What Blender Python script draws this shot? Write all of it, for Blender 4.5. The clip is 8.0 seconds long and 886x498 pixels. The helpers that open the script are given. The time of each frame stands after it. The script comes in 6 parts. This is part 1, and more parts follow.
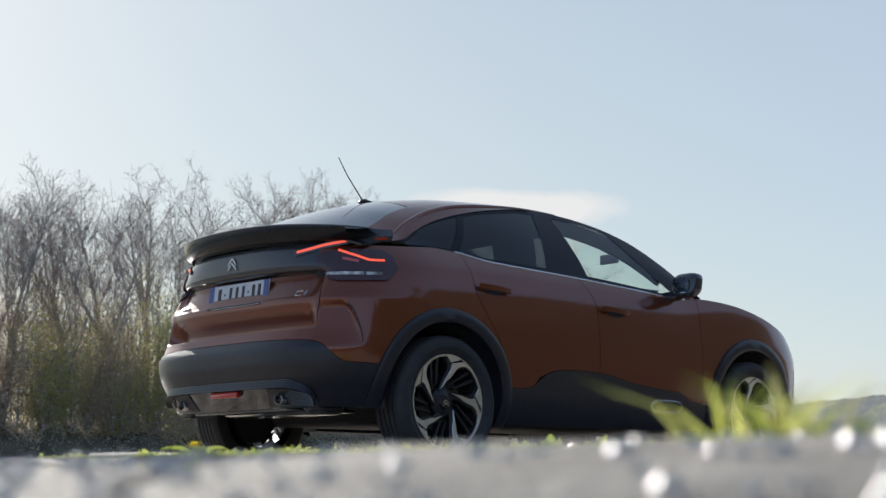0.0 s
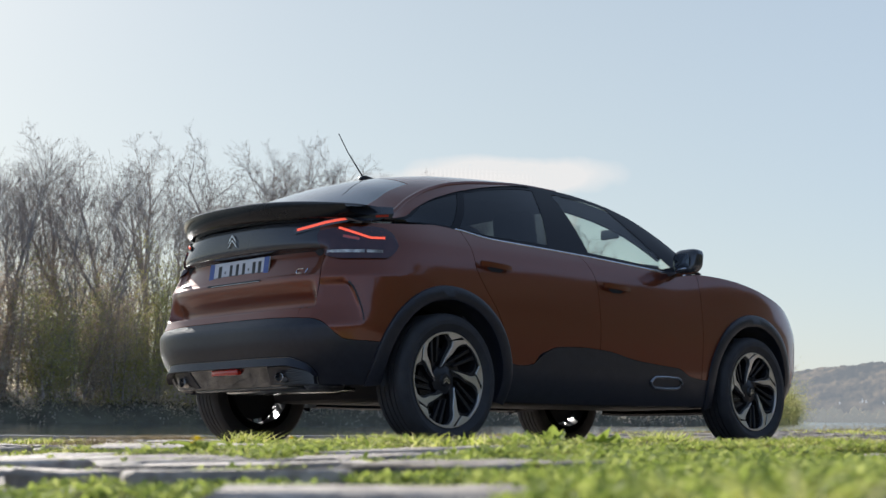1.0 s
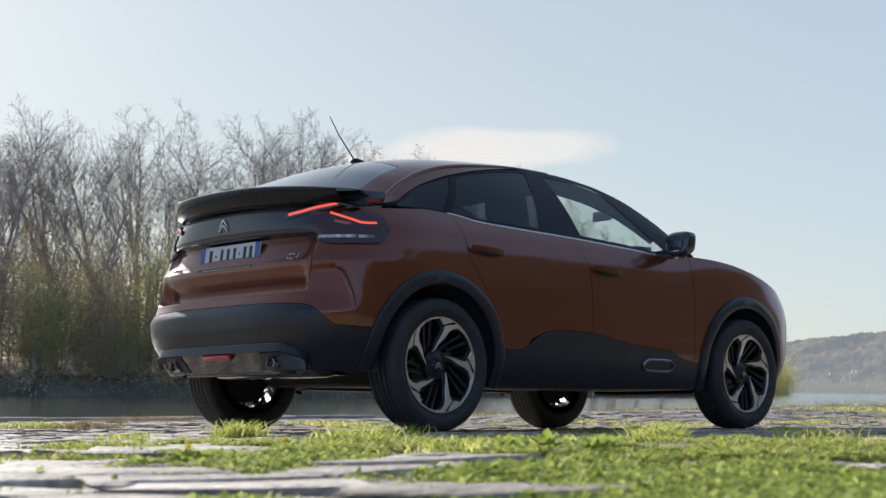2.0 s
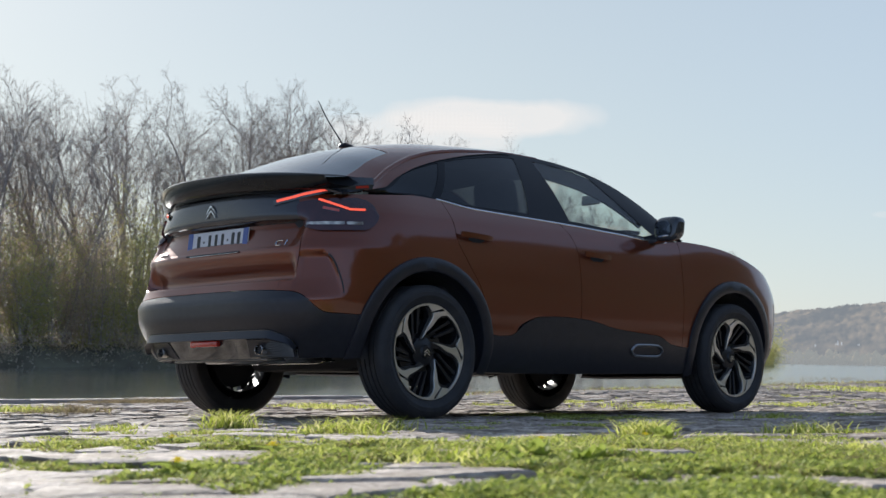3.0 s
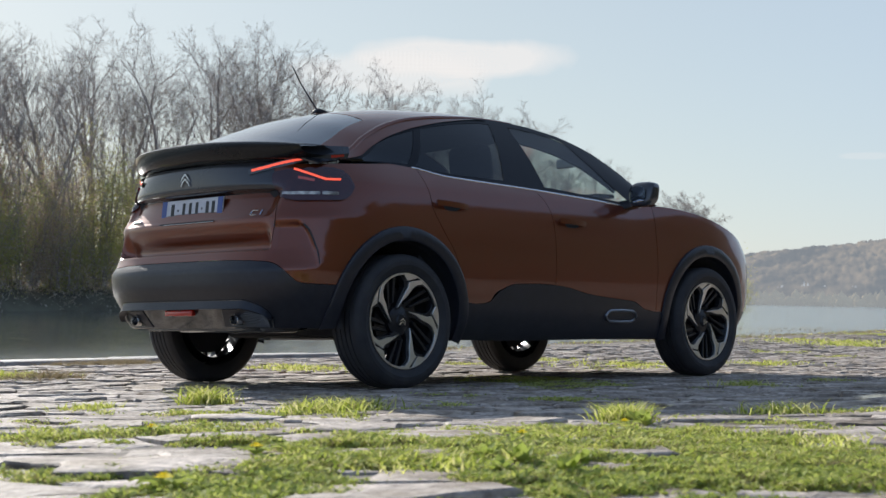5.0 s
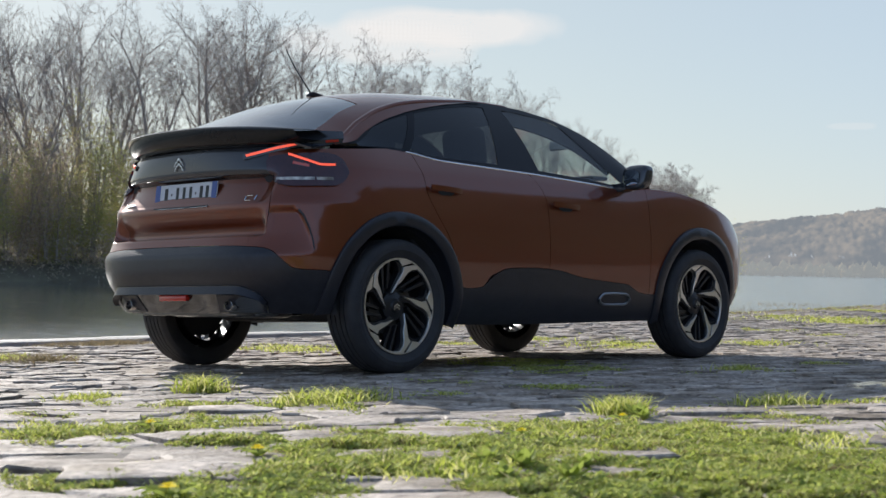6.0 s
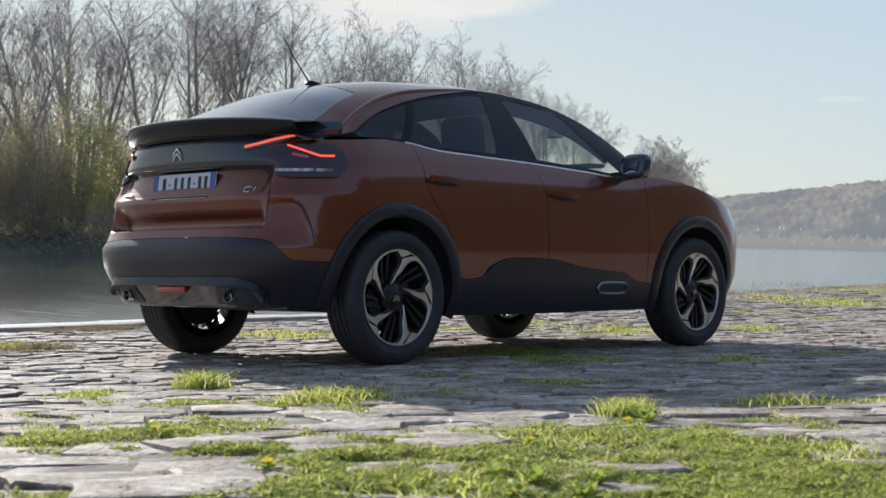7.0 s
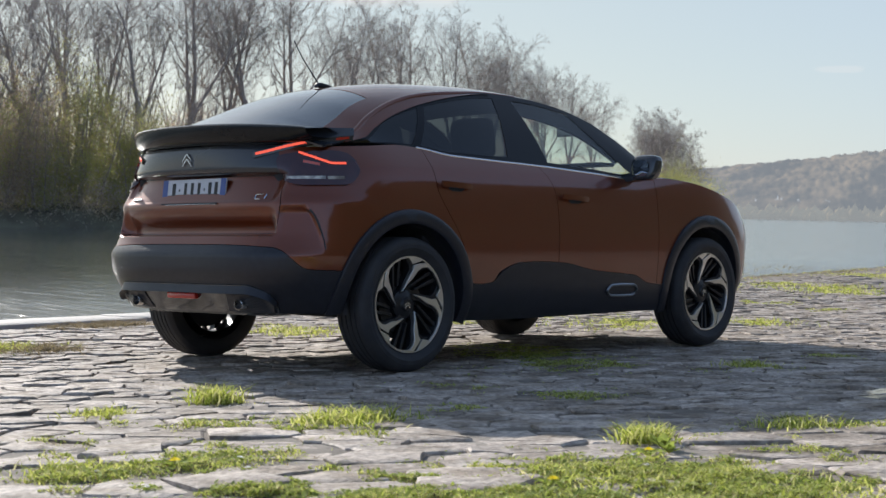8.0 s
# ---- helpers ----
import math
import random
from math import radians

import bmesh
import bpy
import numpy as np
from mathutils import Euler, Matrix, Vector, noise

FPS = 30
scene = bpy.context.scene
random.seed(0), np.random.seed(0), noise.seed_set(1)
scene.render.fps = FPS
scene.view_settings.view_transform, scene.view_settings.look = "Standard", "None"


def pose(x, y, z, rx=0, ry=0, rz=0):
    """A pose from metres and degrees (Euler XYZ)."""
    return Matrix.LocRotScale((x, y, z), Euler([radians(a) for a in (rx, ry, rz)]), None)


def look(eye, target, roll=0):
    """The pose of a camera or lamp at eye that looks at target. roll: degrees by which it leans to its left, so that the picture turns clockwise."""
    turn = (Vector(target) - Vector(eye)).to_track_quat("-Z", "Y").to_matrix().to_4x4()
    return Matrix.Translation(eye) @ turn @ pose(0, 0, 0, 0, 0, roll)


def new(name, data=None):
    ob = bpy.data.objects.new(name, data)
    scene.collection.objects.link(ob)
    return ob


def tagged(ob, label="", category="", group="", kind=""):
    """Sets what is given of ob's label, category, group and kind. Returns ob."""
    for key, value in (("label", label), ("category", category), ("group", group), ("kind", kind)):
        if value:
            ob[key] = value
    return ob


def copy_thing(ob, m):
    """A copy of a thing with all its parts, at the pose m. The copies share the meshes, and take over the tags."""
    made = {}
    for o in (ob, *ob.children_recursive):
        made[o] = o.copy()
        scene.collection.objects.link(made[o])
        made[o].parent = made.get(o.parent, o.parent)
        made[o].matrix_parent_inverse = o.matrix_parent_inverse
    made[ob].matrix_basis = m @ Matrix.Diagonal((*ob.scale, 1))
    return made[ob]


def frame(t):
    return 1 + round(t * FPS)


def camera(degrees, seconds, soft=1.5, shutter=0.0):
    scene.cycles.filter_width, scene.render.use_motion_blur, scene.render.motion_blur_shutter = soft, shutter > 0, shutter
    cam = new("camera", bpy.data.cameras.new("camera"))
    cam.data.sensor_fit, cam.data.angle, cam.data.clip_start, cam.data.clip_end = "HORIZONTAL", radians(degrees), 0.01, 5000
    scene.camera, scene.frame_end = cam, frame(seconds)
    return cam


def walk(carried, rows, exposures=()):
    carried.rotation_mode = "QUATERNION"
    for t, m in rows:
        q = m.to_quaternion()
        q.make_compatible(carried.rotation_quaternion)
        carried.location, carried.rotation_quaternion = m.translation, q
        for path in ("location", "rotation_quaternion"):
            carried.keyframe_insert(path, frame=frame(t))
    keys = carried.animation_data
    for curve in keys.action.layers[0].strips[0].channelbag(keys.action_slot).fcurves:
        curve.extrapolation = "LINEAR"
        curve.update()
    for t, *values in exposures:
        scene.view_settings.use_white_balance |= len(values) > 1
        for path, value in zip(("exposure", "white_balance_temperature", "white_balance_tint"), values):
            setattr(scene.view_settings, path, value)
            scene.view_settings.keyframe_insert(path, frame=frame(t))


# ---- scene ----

# The quay falls 1.7 degrees towards the river; QUAY carries quay coordinates into the world.
# Quay frame: x along the car (rear axle at 0), y towards the river, z from the paving.
QUAY = pose(0, 0, 0, -1.7, 0, 0)

# ---- camera ----
cam = camera(32.6, 8.0)
PATH = [
    (0, (-5.365, -6.467, -0.051), (-4.0, -5.037, 0.251), -0.2),
    (0.5, (-5.365, -6.46, -0.025), (-3.998, -5.027, 0.257), -0.2),
    (1, (-5.366, -6.458, 0.004), (-3.996, -5.024, 0.263), -0.2),
    (1.5, (-5.358, -6.447, 0.037), (-3.983, -5.014, 0.277), -0.3),
    (3, (-5.349, -6.423, 0.158), (-3.953, -5.003, 0.341), -0.2),
    (3.5, (-5.348, -6.418, 0.196), (-3.945, -5.003, 0.361), -0.2),
    (4, (-5.357, -6.412, 0.237), (-3.946, -5.002, 0.381), -0.2),
    (4.5, (-5.363, -6.405, 0.27), (-3.942, -5.003, 0.395), -0.2),
    (6, (-5.394, -6.373, 0.382), (-3.953, -4.988, 0.447), -0.2),
    (6.5, (-5.404, -6.354, 0.428), (-3.958, -4.974, 0.475), -0.1),
    (7, (-5.417, -6.324, 0.481), (-3.965, -4.948, 0.509), -0.1),
    (7.5, (-5.43, -6.287, 0.554), (-3.977, -4.912, 0.562), -0.1),
    (8, (-5.442, -6.249, 0.669), (-3.988, -4.876, 0.657), -0.0),
]
walk(cam, [(t, QUAY @ look(eye, target, roll)) for t, eye, target, roll in PATH])
cam.data.dof.use_dof = True
cam.data.dof.focus_distance = 8.2
cam.data.dof.aperture_fstop = 8.0

# ---- light ----
SUN_AZ, SUN_EL = radians(73.0), radians(23.8)
sun_dir = Vector((math.cos(SUN_EL) * math.cos(SUN_AZ), math.cos(SUN_EL) * math.sin(SUN_AZ), math.sin(SUN_EL)))
world = bpy.data.worlds.new("world")
scene.world = world
world.use_nodes = True
wn = world.node_tree.nodes
sky = wn.new("ShaderNodeTexSky")
sky.sky_type, sky.sun_disc = "NISHITA", False
sky.sun_elevation, sky.sun_rotation = SUN_EL, math.pi / 2 - SUN_AZ
sky.air_density, sky.dust_density, sky.ozone_density = 1.0, 0.45, 1.0
wn["Background"].inputs["Strength"].default_value = 0.076
haze = wn.new("ShaderNodeMix")
haze.data_type = "RGBA"
# haze thins out from the horizon upwards
up, thin, share = wn.new("ShaderNodeTexCoord"), wn.new("ShaderNodeSeparateXYZ"), wn.new("ShaderNodeMapRange")
world.node_tree.links.new(up.outputs["Generated"], thin.inputs[0])
world.node_tree.links.new(thin.outputs["Z"], share.inputs["Value"])
share.interpolation_type = "SMOOTHSTEP"
share.inputs["From Min"].default_value, share.inputs["From Max"].default_value = 0.0, 0.9
share.inputs["To Min"].default_value, share.inputs["To Max"].default_value = 0.68, 0.25
# and is thicker and whiter towards the sun
tint = wn.new("ShaderNodeMix")
tint.data_type = "RGBA"
tint.inputs[6].default_value, tint.inputs[7].default_value = (5.7, 8.3, 13.8, 1), (6.3, 7.1, 7.5, 1)
sunward, lean_to, both = wn.new("ShaderNodeVectorMath"), wn.new("ShaderNodeMapRange"), wn.new("ShaderNodeMath")
sunward.operation, both.operation = "DOT_PRODUCT", "MULTIPLY"
sunward.inputs[1].default_value = (math.cos(SUN_AZ), math.sin(SUN_AZ), 0)
lean_to.inputs["From Min"].default_value, lean_to.inputs["From Max"].default_value = -0.6, 0.75
lean_to.inputs["To Min"].default_value = 0.85
world.node_tree.links.new(up.outputs["Generated"], sunward.inputs[0])
world.node_tree.links.new(sunward.outputs["Value"], lean_to.inputs["Value"])
world.node_tree.links.new(lean_to.outputs[0], both.inputs[0])
cool = wn.new("ShaderNodeMapRange")
cool.inputs["From Min"].default_value, cool.inputs["From Max"].default_value = -0.4, 0.85
world.node_tree.links.new(sunward.outputs["Value"], cool.inputs["Value"])
world.node_tree.links.new(cool.outputs[0], tint.inputs[0])
world.node_tree.links.new(tint.outputs[2], haze.inputs[7])
world.node_tree.links.new(share.outputs[0], both.inputs[1])
world.node_tree.links.new(both.outputs[0], haze.inputs[0])
world.node_tree.links.new(sky.outputs[0], haze.inputs[6])
world.node_tree.links.new(haze.outputs[2], wn["Background"].inputs["Color"])
sun = new("sun", bpy.data.lights.new("sun", "SUN"))
sun.data.energy, sun.data.angle, sun.data.color = 5.0, radians(0.6), (1.0, 0.96, 0.91)
sun.matrix_world = look((0, 0, 50), Vector((0, 0, 50)) - sun_dir)
scene.view_settings.exposure = 0.365

# ---- materials ----


def material(name, color, rough=0.5, metal=0.0, second=None, scale=8.0, bump=0.0, bump_scale=60.0, coat=0.0, coat_rough=0.08, spec=0.5, detail=6.0, per_object=0.0, coords="Object", coat_ior=1.5):
    """A principled material whose colour wanders between two tones, with fine relief."""
    m = bpy.data.materials.new(name)
    m.use_nodes = True
    n, l = m.node_tree.nodes, m.node_tree.links
    p = n["Principled BSDF"]
    p.inputs["Roughness"].default_value, p.inputs["Metallic"].default_value = rough, metal
    p.inputs["Coat Weight"].default_value, p.inputs["Coat Roughness"].default_value = coat, coat_rough
    p.inputs["Specular IOR Level"].default_value, p.inputs["Coat IOR"].default_value = spec, coat_ior
    p.inputs["Base Color"].default_value = (*color, 1)
    tc = n.new("ShaderNodeTexCoord")
    if second:
        tex = n.new("ShaderNodeTexNoise")
        tex.inputs["Scale"].default_value, tex.inputs["Detail"].default_value = scale, detail
        l.new(tc.outputs[coords], tex.inputs["Vector"])
        ramp = n.new("ShaderNodeValToRGB")
        ramp.color_ramp.elements[0].position, ramp.color_ramp.elements[1].position = 0.34, 0.68
        ramp.color_ramp.elements[0].color, ramp.color_ramp.elements[1].color = (*color, 1), (*second, 1)
        l.new(tex.outputs["Fac"], ramp.inputs["Fac"])
        out = ramp.outputs["Color"]
        if per_object:
            info = n.new("ShaderNodeObjectInfo")
            hsv = n.new("ShaderNodeHueSaturation")
            rng = n.new("ShaderNodeMapRange")
            rng.inputs["To Min"].default_value, rng.inputs["To Max"].default_value = 1 - per_object, 1 + per_object
            l.new(info.outputs["Random"], rng.inputs["Value"])
            l.new(rng.outputs["Result"], hsv.inputs["Value"])
            l.new(out, hsv.inputs["Color"])
            out = hsv.outputs["Color"]
        l.new(out, p.inputs["Base Color"])
    if bump:
        tex = n.new("ShaderNodeTexNoise")
        tex.inputs["Scale"].default_value, tex.inputs["Detail"].default_value = bump_scale, 8
        l.new(tc.outputs[coords], tex.inputs["Vector"])
        b = n.new("ShaderNodeBump")
        b.inputs["Strength"].default_value, b.inputs["Distance"].default_value = bump, 0.01
        l.new(tex.outputs["Fac"], b.inputs["Height"])
        l.new(b.outputs["Normal"], p.inputs["Normal"])
    return m


def glowing(name, color, strength):
    m = bpy.data.materials.new(name)
    m.use_nodes = True
    p = m.node_tree.nodes["Principled BSDF"]
    p.inputs["Base Color"].default_value = (*color, 1)
    p.inputs["Emission Color"].default_value = (*color, 1)
    p.inputs["Emission Strength"].default_value = strength
    return m


def glass(name, tint, rough=0.0, power=3.0, least=0.08):
    """Thin glazing: straight-through tinted light with a sheen that grows at grazing angles."""
    m = bpy.data.materials.new(name)
    m.use_nodes = True
    n, l = m.node_tree.nodes, m.node_tree.links
    n.remove(n["Principled BSDF"])
    t, g, mix, lw = (n.new("ShaderNode" + k) for k in ("BsdfTransparent", "BsdfGlossy", "MixShader", "LayerWeight"))
    t.inputs["Color"].default_value = (*tint, 1)
    g.inputs["Roughness"].default_value = rough
    g.inputs["Color"].default_value = (1, 1, 1, 1)
    lw.inputs["Blend"].default_value = 0.5
    pw, ma = n.new("ShaderNodeMath"), n.new("ShaderNodeMath")
    pw.operation, ma.operation = "POWER", "MULTIPLY_ADD"
    pw.inputs[1].default_value = power
    ma.inputs[1].default_value, ma.inputs[2].default_value = 0.98 - least, least
    l.new(lw.outputs["Facing"], pw.inputs[0])
    l.new(pw.outputs[0], ma.inputs[0])
    l.new(ma.outputs[0], mix.inputs[0])
    l.new(t.outputs[0], mix.inputs[1])
    l.new(g.outputs[0], mix.inputs[2])
    l.new(mix.outputs[0], n["Material Output"].inputs["Surface"])
    return m


PAINT = material("copper_paint", (0.146, 0.0262, 0.0037), 0.42, 0.68, (0.178, 0.0335, 0.0052), 900, 0, 60, 1.0, 0.10, coat_ior=1.56)
GLOSS_BLACK = material("gloss_black", (0.030, 0.033, 0.039), 0.10, 0, None, coat=0.5, coat_rough=0.03, spec=0.5)
BLACK_PLASTIC = material("black_plastic", (0.016, 0.017, 0.023), 0.30, 0, (0.022, 0.023, 0.030), 30, 0.12, 900, spec=0.45)
DARK = material("dark_void", (0.035, 0.035, 0.039), 0.8)
RUBBER = material("tyre_rubber", (0.022, 0.022, 0.025), 0.7, 0, (0.034, 0.033, 0.034), 14, 0.2, 200)
CHROME = material("chrome", (0.75, 0.76, 0.78), 0.22, 1.0)
SATIN = material("machined_alloy", (0.68, 0.68, 0.66), 0.32, 1.0)
ALLOY_DARK = material("dark_alloy", (0.02, 0.02, 0.022), 0.35, 0.3)
GREY_TRIM = material("grey_trim", (0.11, 0.11, 0.112), 0.12, 0.8, (0.20, 0.197, 0.19), 14)
DISC = material("brake_steel", (0.05, 0.048, 0.047), 0.45, 0.6, (0.075, 0.07, 0.066), 40)
PIPE = material("exhaust_steel", (0.62, 0.61, 0.60), 0.18, 1.0, (0.45, 0.44, 0.43), 60)
TRIM_BLACK = material("trim_black", (0.008, 0.008, 0.010), 0.28, 0, None, spec=0.25)
QUARTER_GLASS = glass("quarter_glass", (0.025, 0.027, 0.03), 0.0, 4.2, 0.05)
WHITE_PLATE = material("plate_white", (0.58, 0.59, 0.62), 0.35, 0, (0.52, 0.53, 0.56), 30)
PLATE_BLUE = material("plate_blue", (0.035, 0.075, 0.27), 0.35)
PLATE_INK = material("plate_ink", (0.012, 0.012, 0.014), 0.5)
LAMP_RED = material("lamp_red", (0.45, 0.022, 0.012), 0.12, 0, None, coat=0.8)
LAMP_CLEAR = material("lamp_clear", (0.16, 0.16, 0.17), 0.25, 0.5, (0.55, 0.54, 0.52), 30)
LED = glowing("led_red", (0.85, 0.10, 0.055), 0.8)
SEAT = material("seat_cloth", (0.02, 0.02, 0.022), 0.85, 0, (0.03, 0.03, 0.032), 40, 0.3, 400)
CLEAR_GLASS = glass("clear_glass", (0.84, 0.91, 0.87), 0.0, 4.2, 0.05)
PRIVACY_GLASS = glass("privacy_glass", (0.085, 0.092, 0.097), 0.0, 4.2, 0.05)
SCREEN_GLASS = glass("screen_glass", (0.11, 0.12, 0.125), 0.0, 2.2, 0.12)
LAMP_BLACK = material("lamp_black", (0.055, 0.020, 0.024), 0.05, 0, (0.038, 0.016, 0.022), 20, spec=0.5, coat=0.5)
LINING = material("lining_cloth", (0.16, 0.16, 0.155), 0.8, 0, (0.20, 0.20, 0.19), 60)
MIRROR = material("mirror_silver", (0.42, 0.44, 0.47), 0.03, 1.0)
SPOILER_BLACK = material("spoiler_black", (0.009, 0.010, 0.011), 0.16, 0, (0.013, 0.014, 0.015), 30, spec=0.35)
SATIN_GREY = material("satin_grey", (0.35, 0.36, 0.37), 0.3, 0.9)


def stone_material():
    """Worn sandy stone: grain, dirt stains, a tone of its own for each stone."""
    m = bpy.data.materials.new("sett_stone")
    m.use_nodes = True
    n, l = m.node_tree.nodes, m.node_tree.links
    p = n["Principled BSDF"]
    p.inputs["Roughness"].default_value = 0.78
    p.inputs["Specular IOR Level"].default_value = 0.4
    tc, geo, info = n.new("ShaderNodeTexCoord"), n.new("ShaderNodeNewGeometry"), n.new("ShaderNodeObjectInfo")

    def noise_node(scale, detail=6.0):
        t = n.new("ShaderNodeTexNoise")
        t.inputs["Scale"].default_value, t.inputs["Detail"].default_value = scale, detail
        l.new(geo.outputs["Position"], t.inputs["Vector"])
        return t

    def ramp_of(src, stops):
        r = n.new("ShaderNodeValToRGB")
        for i, (pos, col) in enumerate(stops):
            e = r.color_ramp.elements[i] if i < 2 else r.color_ramp.elements.new(pos)
            e.position, e.color = pos, (*col, 1)
        l.new(src, r.inputs["Fac"])
        return r.outputs["Color"]
    grain = ramp_of(noise_node(38).outputs["Fac"], ((0.30, (0.27, 0.226, 0.192)), (0.70, (0.62, 0.54, 0.465))))
    dirt = ramp_of(noise_node(5.5, 9).outputs["Fac"], ((0.36, (0.50, 0.46, 0.40)), (0.60, (1.0, 1.0, 1.0))))
    mul = n.new("ShaderNodeMix")
    mul.data_type, mul.blend_type = "RGBA", "MULTIPLY"
    mul.inputs[0].default_value = 1.0
    l.new(grain, mul.inputs[6])
    l.new(dirt, mul.inputs[7])
    add = n.new("ShaderNodeMath")
    l.new(geo.outputs["Random Per Island"], add.inputs[0])
    l.new(info.outputs["Random"], add.inputs[1])
    fr = n.new("ShaderNodeMath")
    fr.operation = "FRACT"
    l.new(add.outputs[0], fr.inputs[0])
    rng = n.new("ShaderNodeMapRange")
    rng.inputs["To Min"].default_value, rng.inputs["To Max"].default_value = 0.72, 1.22
    l.new(fr.outputs[0], rng.inputs["Value"])
    hsv = n.new("ShaderNodeHueSaturation")
    l.new(rng.outputs[0], hsv.inputs["Value"])
    l.new(mul.outputs[2], hsv.inputs["Color"])
    l.new(hsv.outputs[0], p.inputs["Base Color"])
    last = None
    for scale, dist, strength in ((14, 0.012, 0.9), (60, 0.005, 0.9), (220, 0.0015, 0.7)):
        bp = n.new("ShaderNodeBump")
        bp.inputs["Strength"].default_value, bp.inputs["Distance"].default_value = strength, dist
        l.new(noise_node(scale, 5).outputs["Fac"], bp.inputs["Height"])
        if last:
            l.new(last.outputs[0], bp.inputs["Normal"])
        last = bp
    l.new(last.outputs[0], p.inputs["Normal"])
    return m


STONE = stone_material()
SOIL = material("soil", (0.12, 0.10, 0.08), 0.95, 0, (0.29, 0.255, 0.215), 4, 1.0, 40)
KERB = material("kerb_stone", (0.29, 0.272, 0.25), 0.75, 0, (0.44, 0.415, 0.385), 6, 0.5, 60)
LEDGE = material("ledge_stone", (0.18, 0.156, 0.126), 0.8, 0, (0.36, 0.32, 0.265), 14, 0.6, 120)
BARK = material("bark", (0.30, 0.25, 0.22), 0.9, 0, (0.43, 0.365, 0.32), 3, 0.5, 20)


def part(name, bm, mat, parent, label="", smooth=True, sharp=35):
    """Links a bmesh as one mesh object under a thing or part."""
    me = bpy.data.meshes.new(name)
    bmesh.ops.recalc_face_normals(bm, faces=bm.faces) if name in RECALC else None
    bm.to_mesh(me)
    bm.free()
    me.materials.append(mat)
    if smooth:
        me.shade_smooth()
        me.set_sharp_from_angle(angle=radians(sharp))
    ob = new(name, me)
    ob.parent = parent
    return tagged(ob, label)


RECALC = set()


def curve(*pts):
    """A smooth monotone curve through (x, y) pairs."""
    xs, ys = np.array([p[0] for p in pts], float), np.array([p[1] for p in pts], float)
    d = np.diff(ys) / np.diff(xs)
    m = np.zeros(len(xs))
    m[0], m[-1] = d[0], d[-1]
    for i in range(1, len(xs) - 1):
        m[i] = 0 if d[i - 1] * d[i] <= 0 else 2 * d[i - 1] * d[i] / (d[i - 1] + d[i])

    def at(x):
        x = min(max(x, xs[0]), xs[-1])
        i = min(max(int(np.searchsorted(xs, x)) - 1, 0), len(xs) - 2)
        h = xs[i + 1] - xs[i]
        s = (x - xs[i]) / h
        return float(ys[i] * (1 + 2 * s) * (1 - s) ** 2 + m[i] * h * s * (1 - s) ** 2 + ys[i + 1] * s * s * (3 - 2 * s) + m[i + 1] * h * s * s * (s - 1))
    return at


def smooth(a, b, x):
    s = min(max((x - a) / (b - a), 0), 1)
    return s * s * (3 - 2 * s)


def sheet(f, us, vs, thick=0.0, keep=None, mirror=False):
    """A grid surface f(u, v) -> point; thick folds its rim inwards by that much. mirror: on the other side of y = 0."""
    bm = bmesh.new()
    sy = -1 if mirror else 1
    pts = [[Vector(f(u, v)) for v in vs] for u in us]
    vv = [[bm.verts.new((p.x, p.y * sy, p.z)) for p in row] for row in pts]
    for i in range(len(us) - 1):
        for j in range(len(vs) - 1):
            q = (vv[i][j], vv[i + 1][j], vv[i + 1][j + 1], vv[i][j + 1])
            if keep and not keep(sum((v.co for v in q), Vector()) / 4):
                continue
            if (q[0].co - q[2].co).length < 1e-5 or (q[1].co - q[3].co).length < 1e-5:
                continue
            try:
                bm.faces.new(q if not mirror else q[::-1])
            except ValueError:
                pass
    bmesh.ops.remove_doubles(bm, verts=bm.verts, dist=1e-5)
    loose = [v for v in bm.verts if not v.link_faces]
    bmesh.ops.delete(bm, geom=loose, context="VERTS")
    bm.normal_update()
    if thick:
        rim = [e for e in bm.edges if e.is_boundary]
        inner = {}
        for e in rim:
            for v in e.verts:
                if v not in inner:
                    inner[v] = bm.verts.new(v.co - v.normal * thick)
        for e in rim:
            a, b = e.verts
            lo = e.link_loops[0] if e.link_loops else None
            if lo and lo.vert is b:
                a, b = b, a
            bm.faces.new((b, a, inner[a], inner[b]))
    return bm


def span(a, b, n):
    return [a + (b - a) * i / n for i in range(n + 1)]


def box(sx, sy, sz, at=(0, 0, 0), bevel=0.0, seg=2, turn=None):
    bm = bmesh.new()
    bmesh.ops.create_cube(bm, size=1)
    bmesh.ops.scale(bm, vec=(sx, sy, sz), verts=bm.verts)
    if bevel:
        bmesh.ops.bevel(bm, geom=bm.edges[:], offset=bevel, segments=seg, affect="EDGES", profile=0.5)
    if turn:
        bmesh.ops.transform(bm, matrix=turn, verts=bm.verts)
    bmesh.ops.translate(bm, vec=at, verts=bm.verts)
    return bm


def lathe(profile, n, axis="Y"):
    """Turns a profile of (radius, along) about y."""
    bm = bmesh.new()
    rows = []
    for k in range(n):
        a = 2 * math.pi * k / n
        rows.append([bm.verts.new((r * math.cos(a), y, r * math.sin(a))) for r, y in profile])
    for k in range(n):
        for j in range(len(profile) - 1):
            bm.faces.new((rows[k][j], rows[k][j + 1], rows[(k + 1) % n][j + 1], rows[(k + 1) % n][j]))
    bmesh.ops.remove_doubles(bm, verts=bm.verts, dist=1e-6)
    return bm


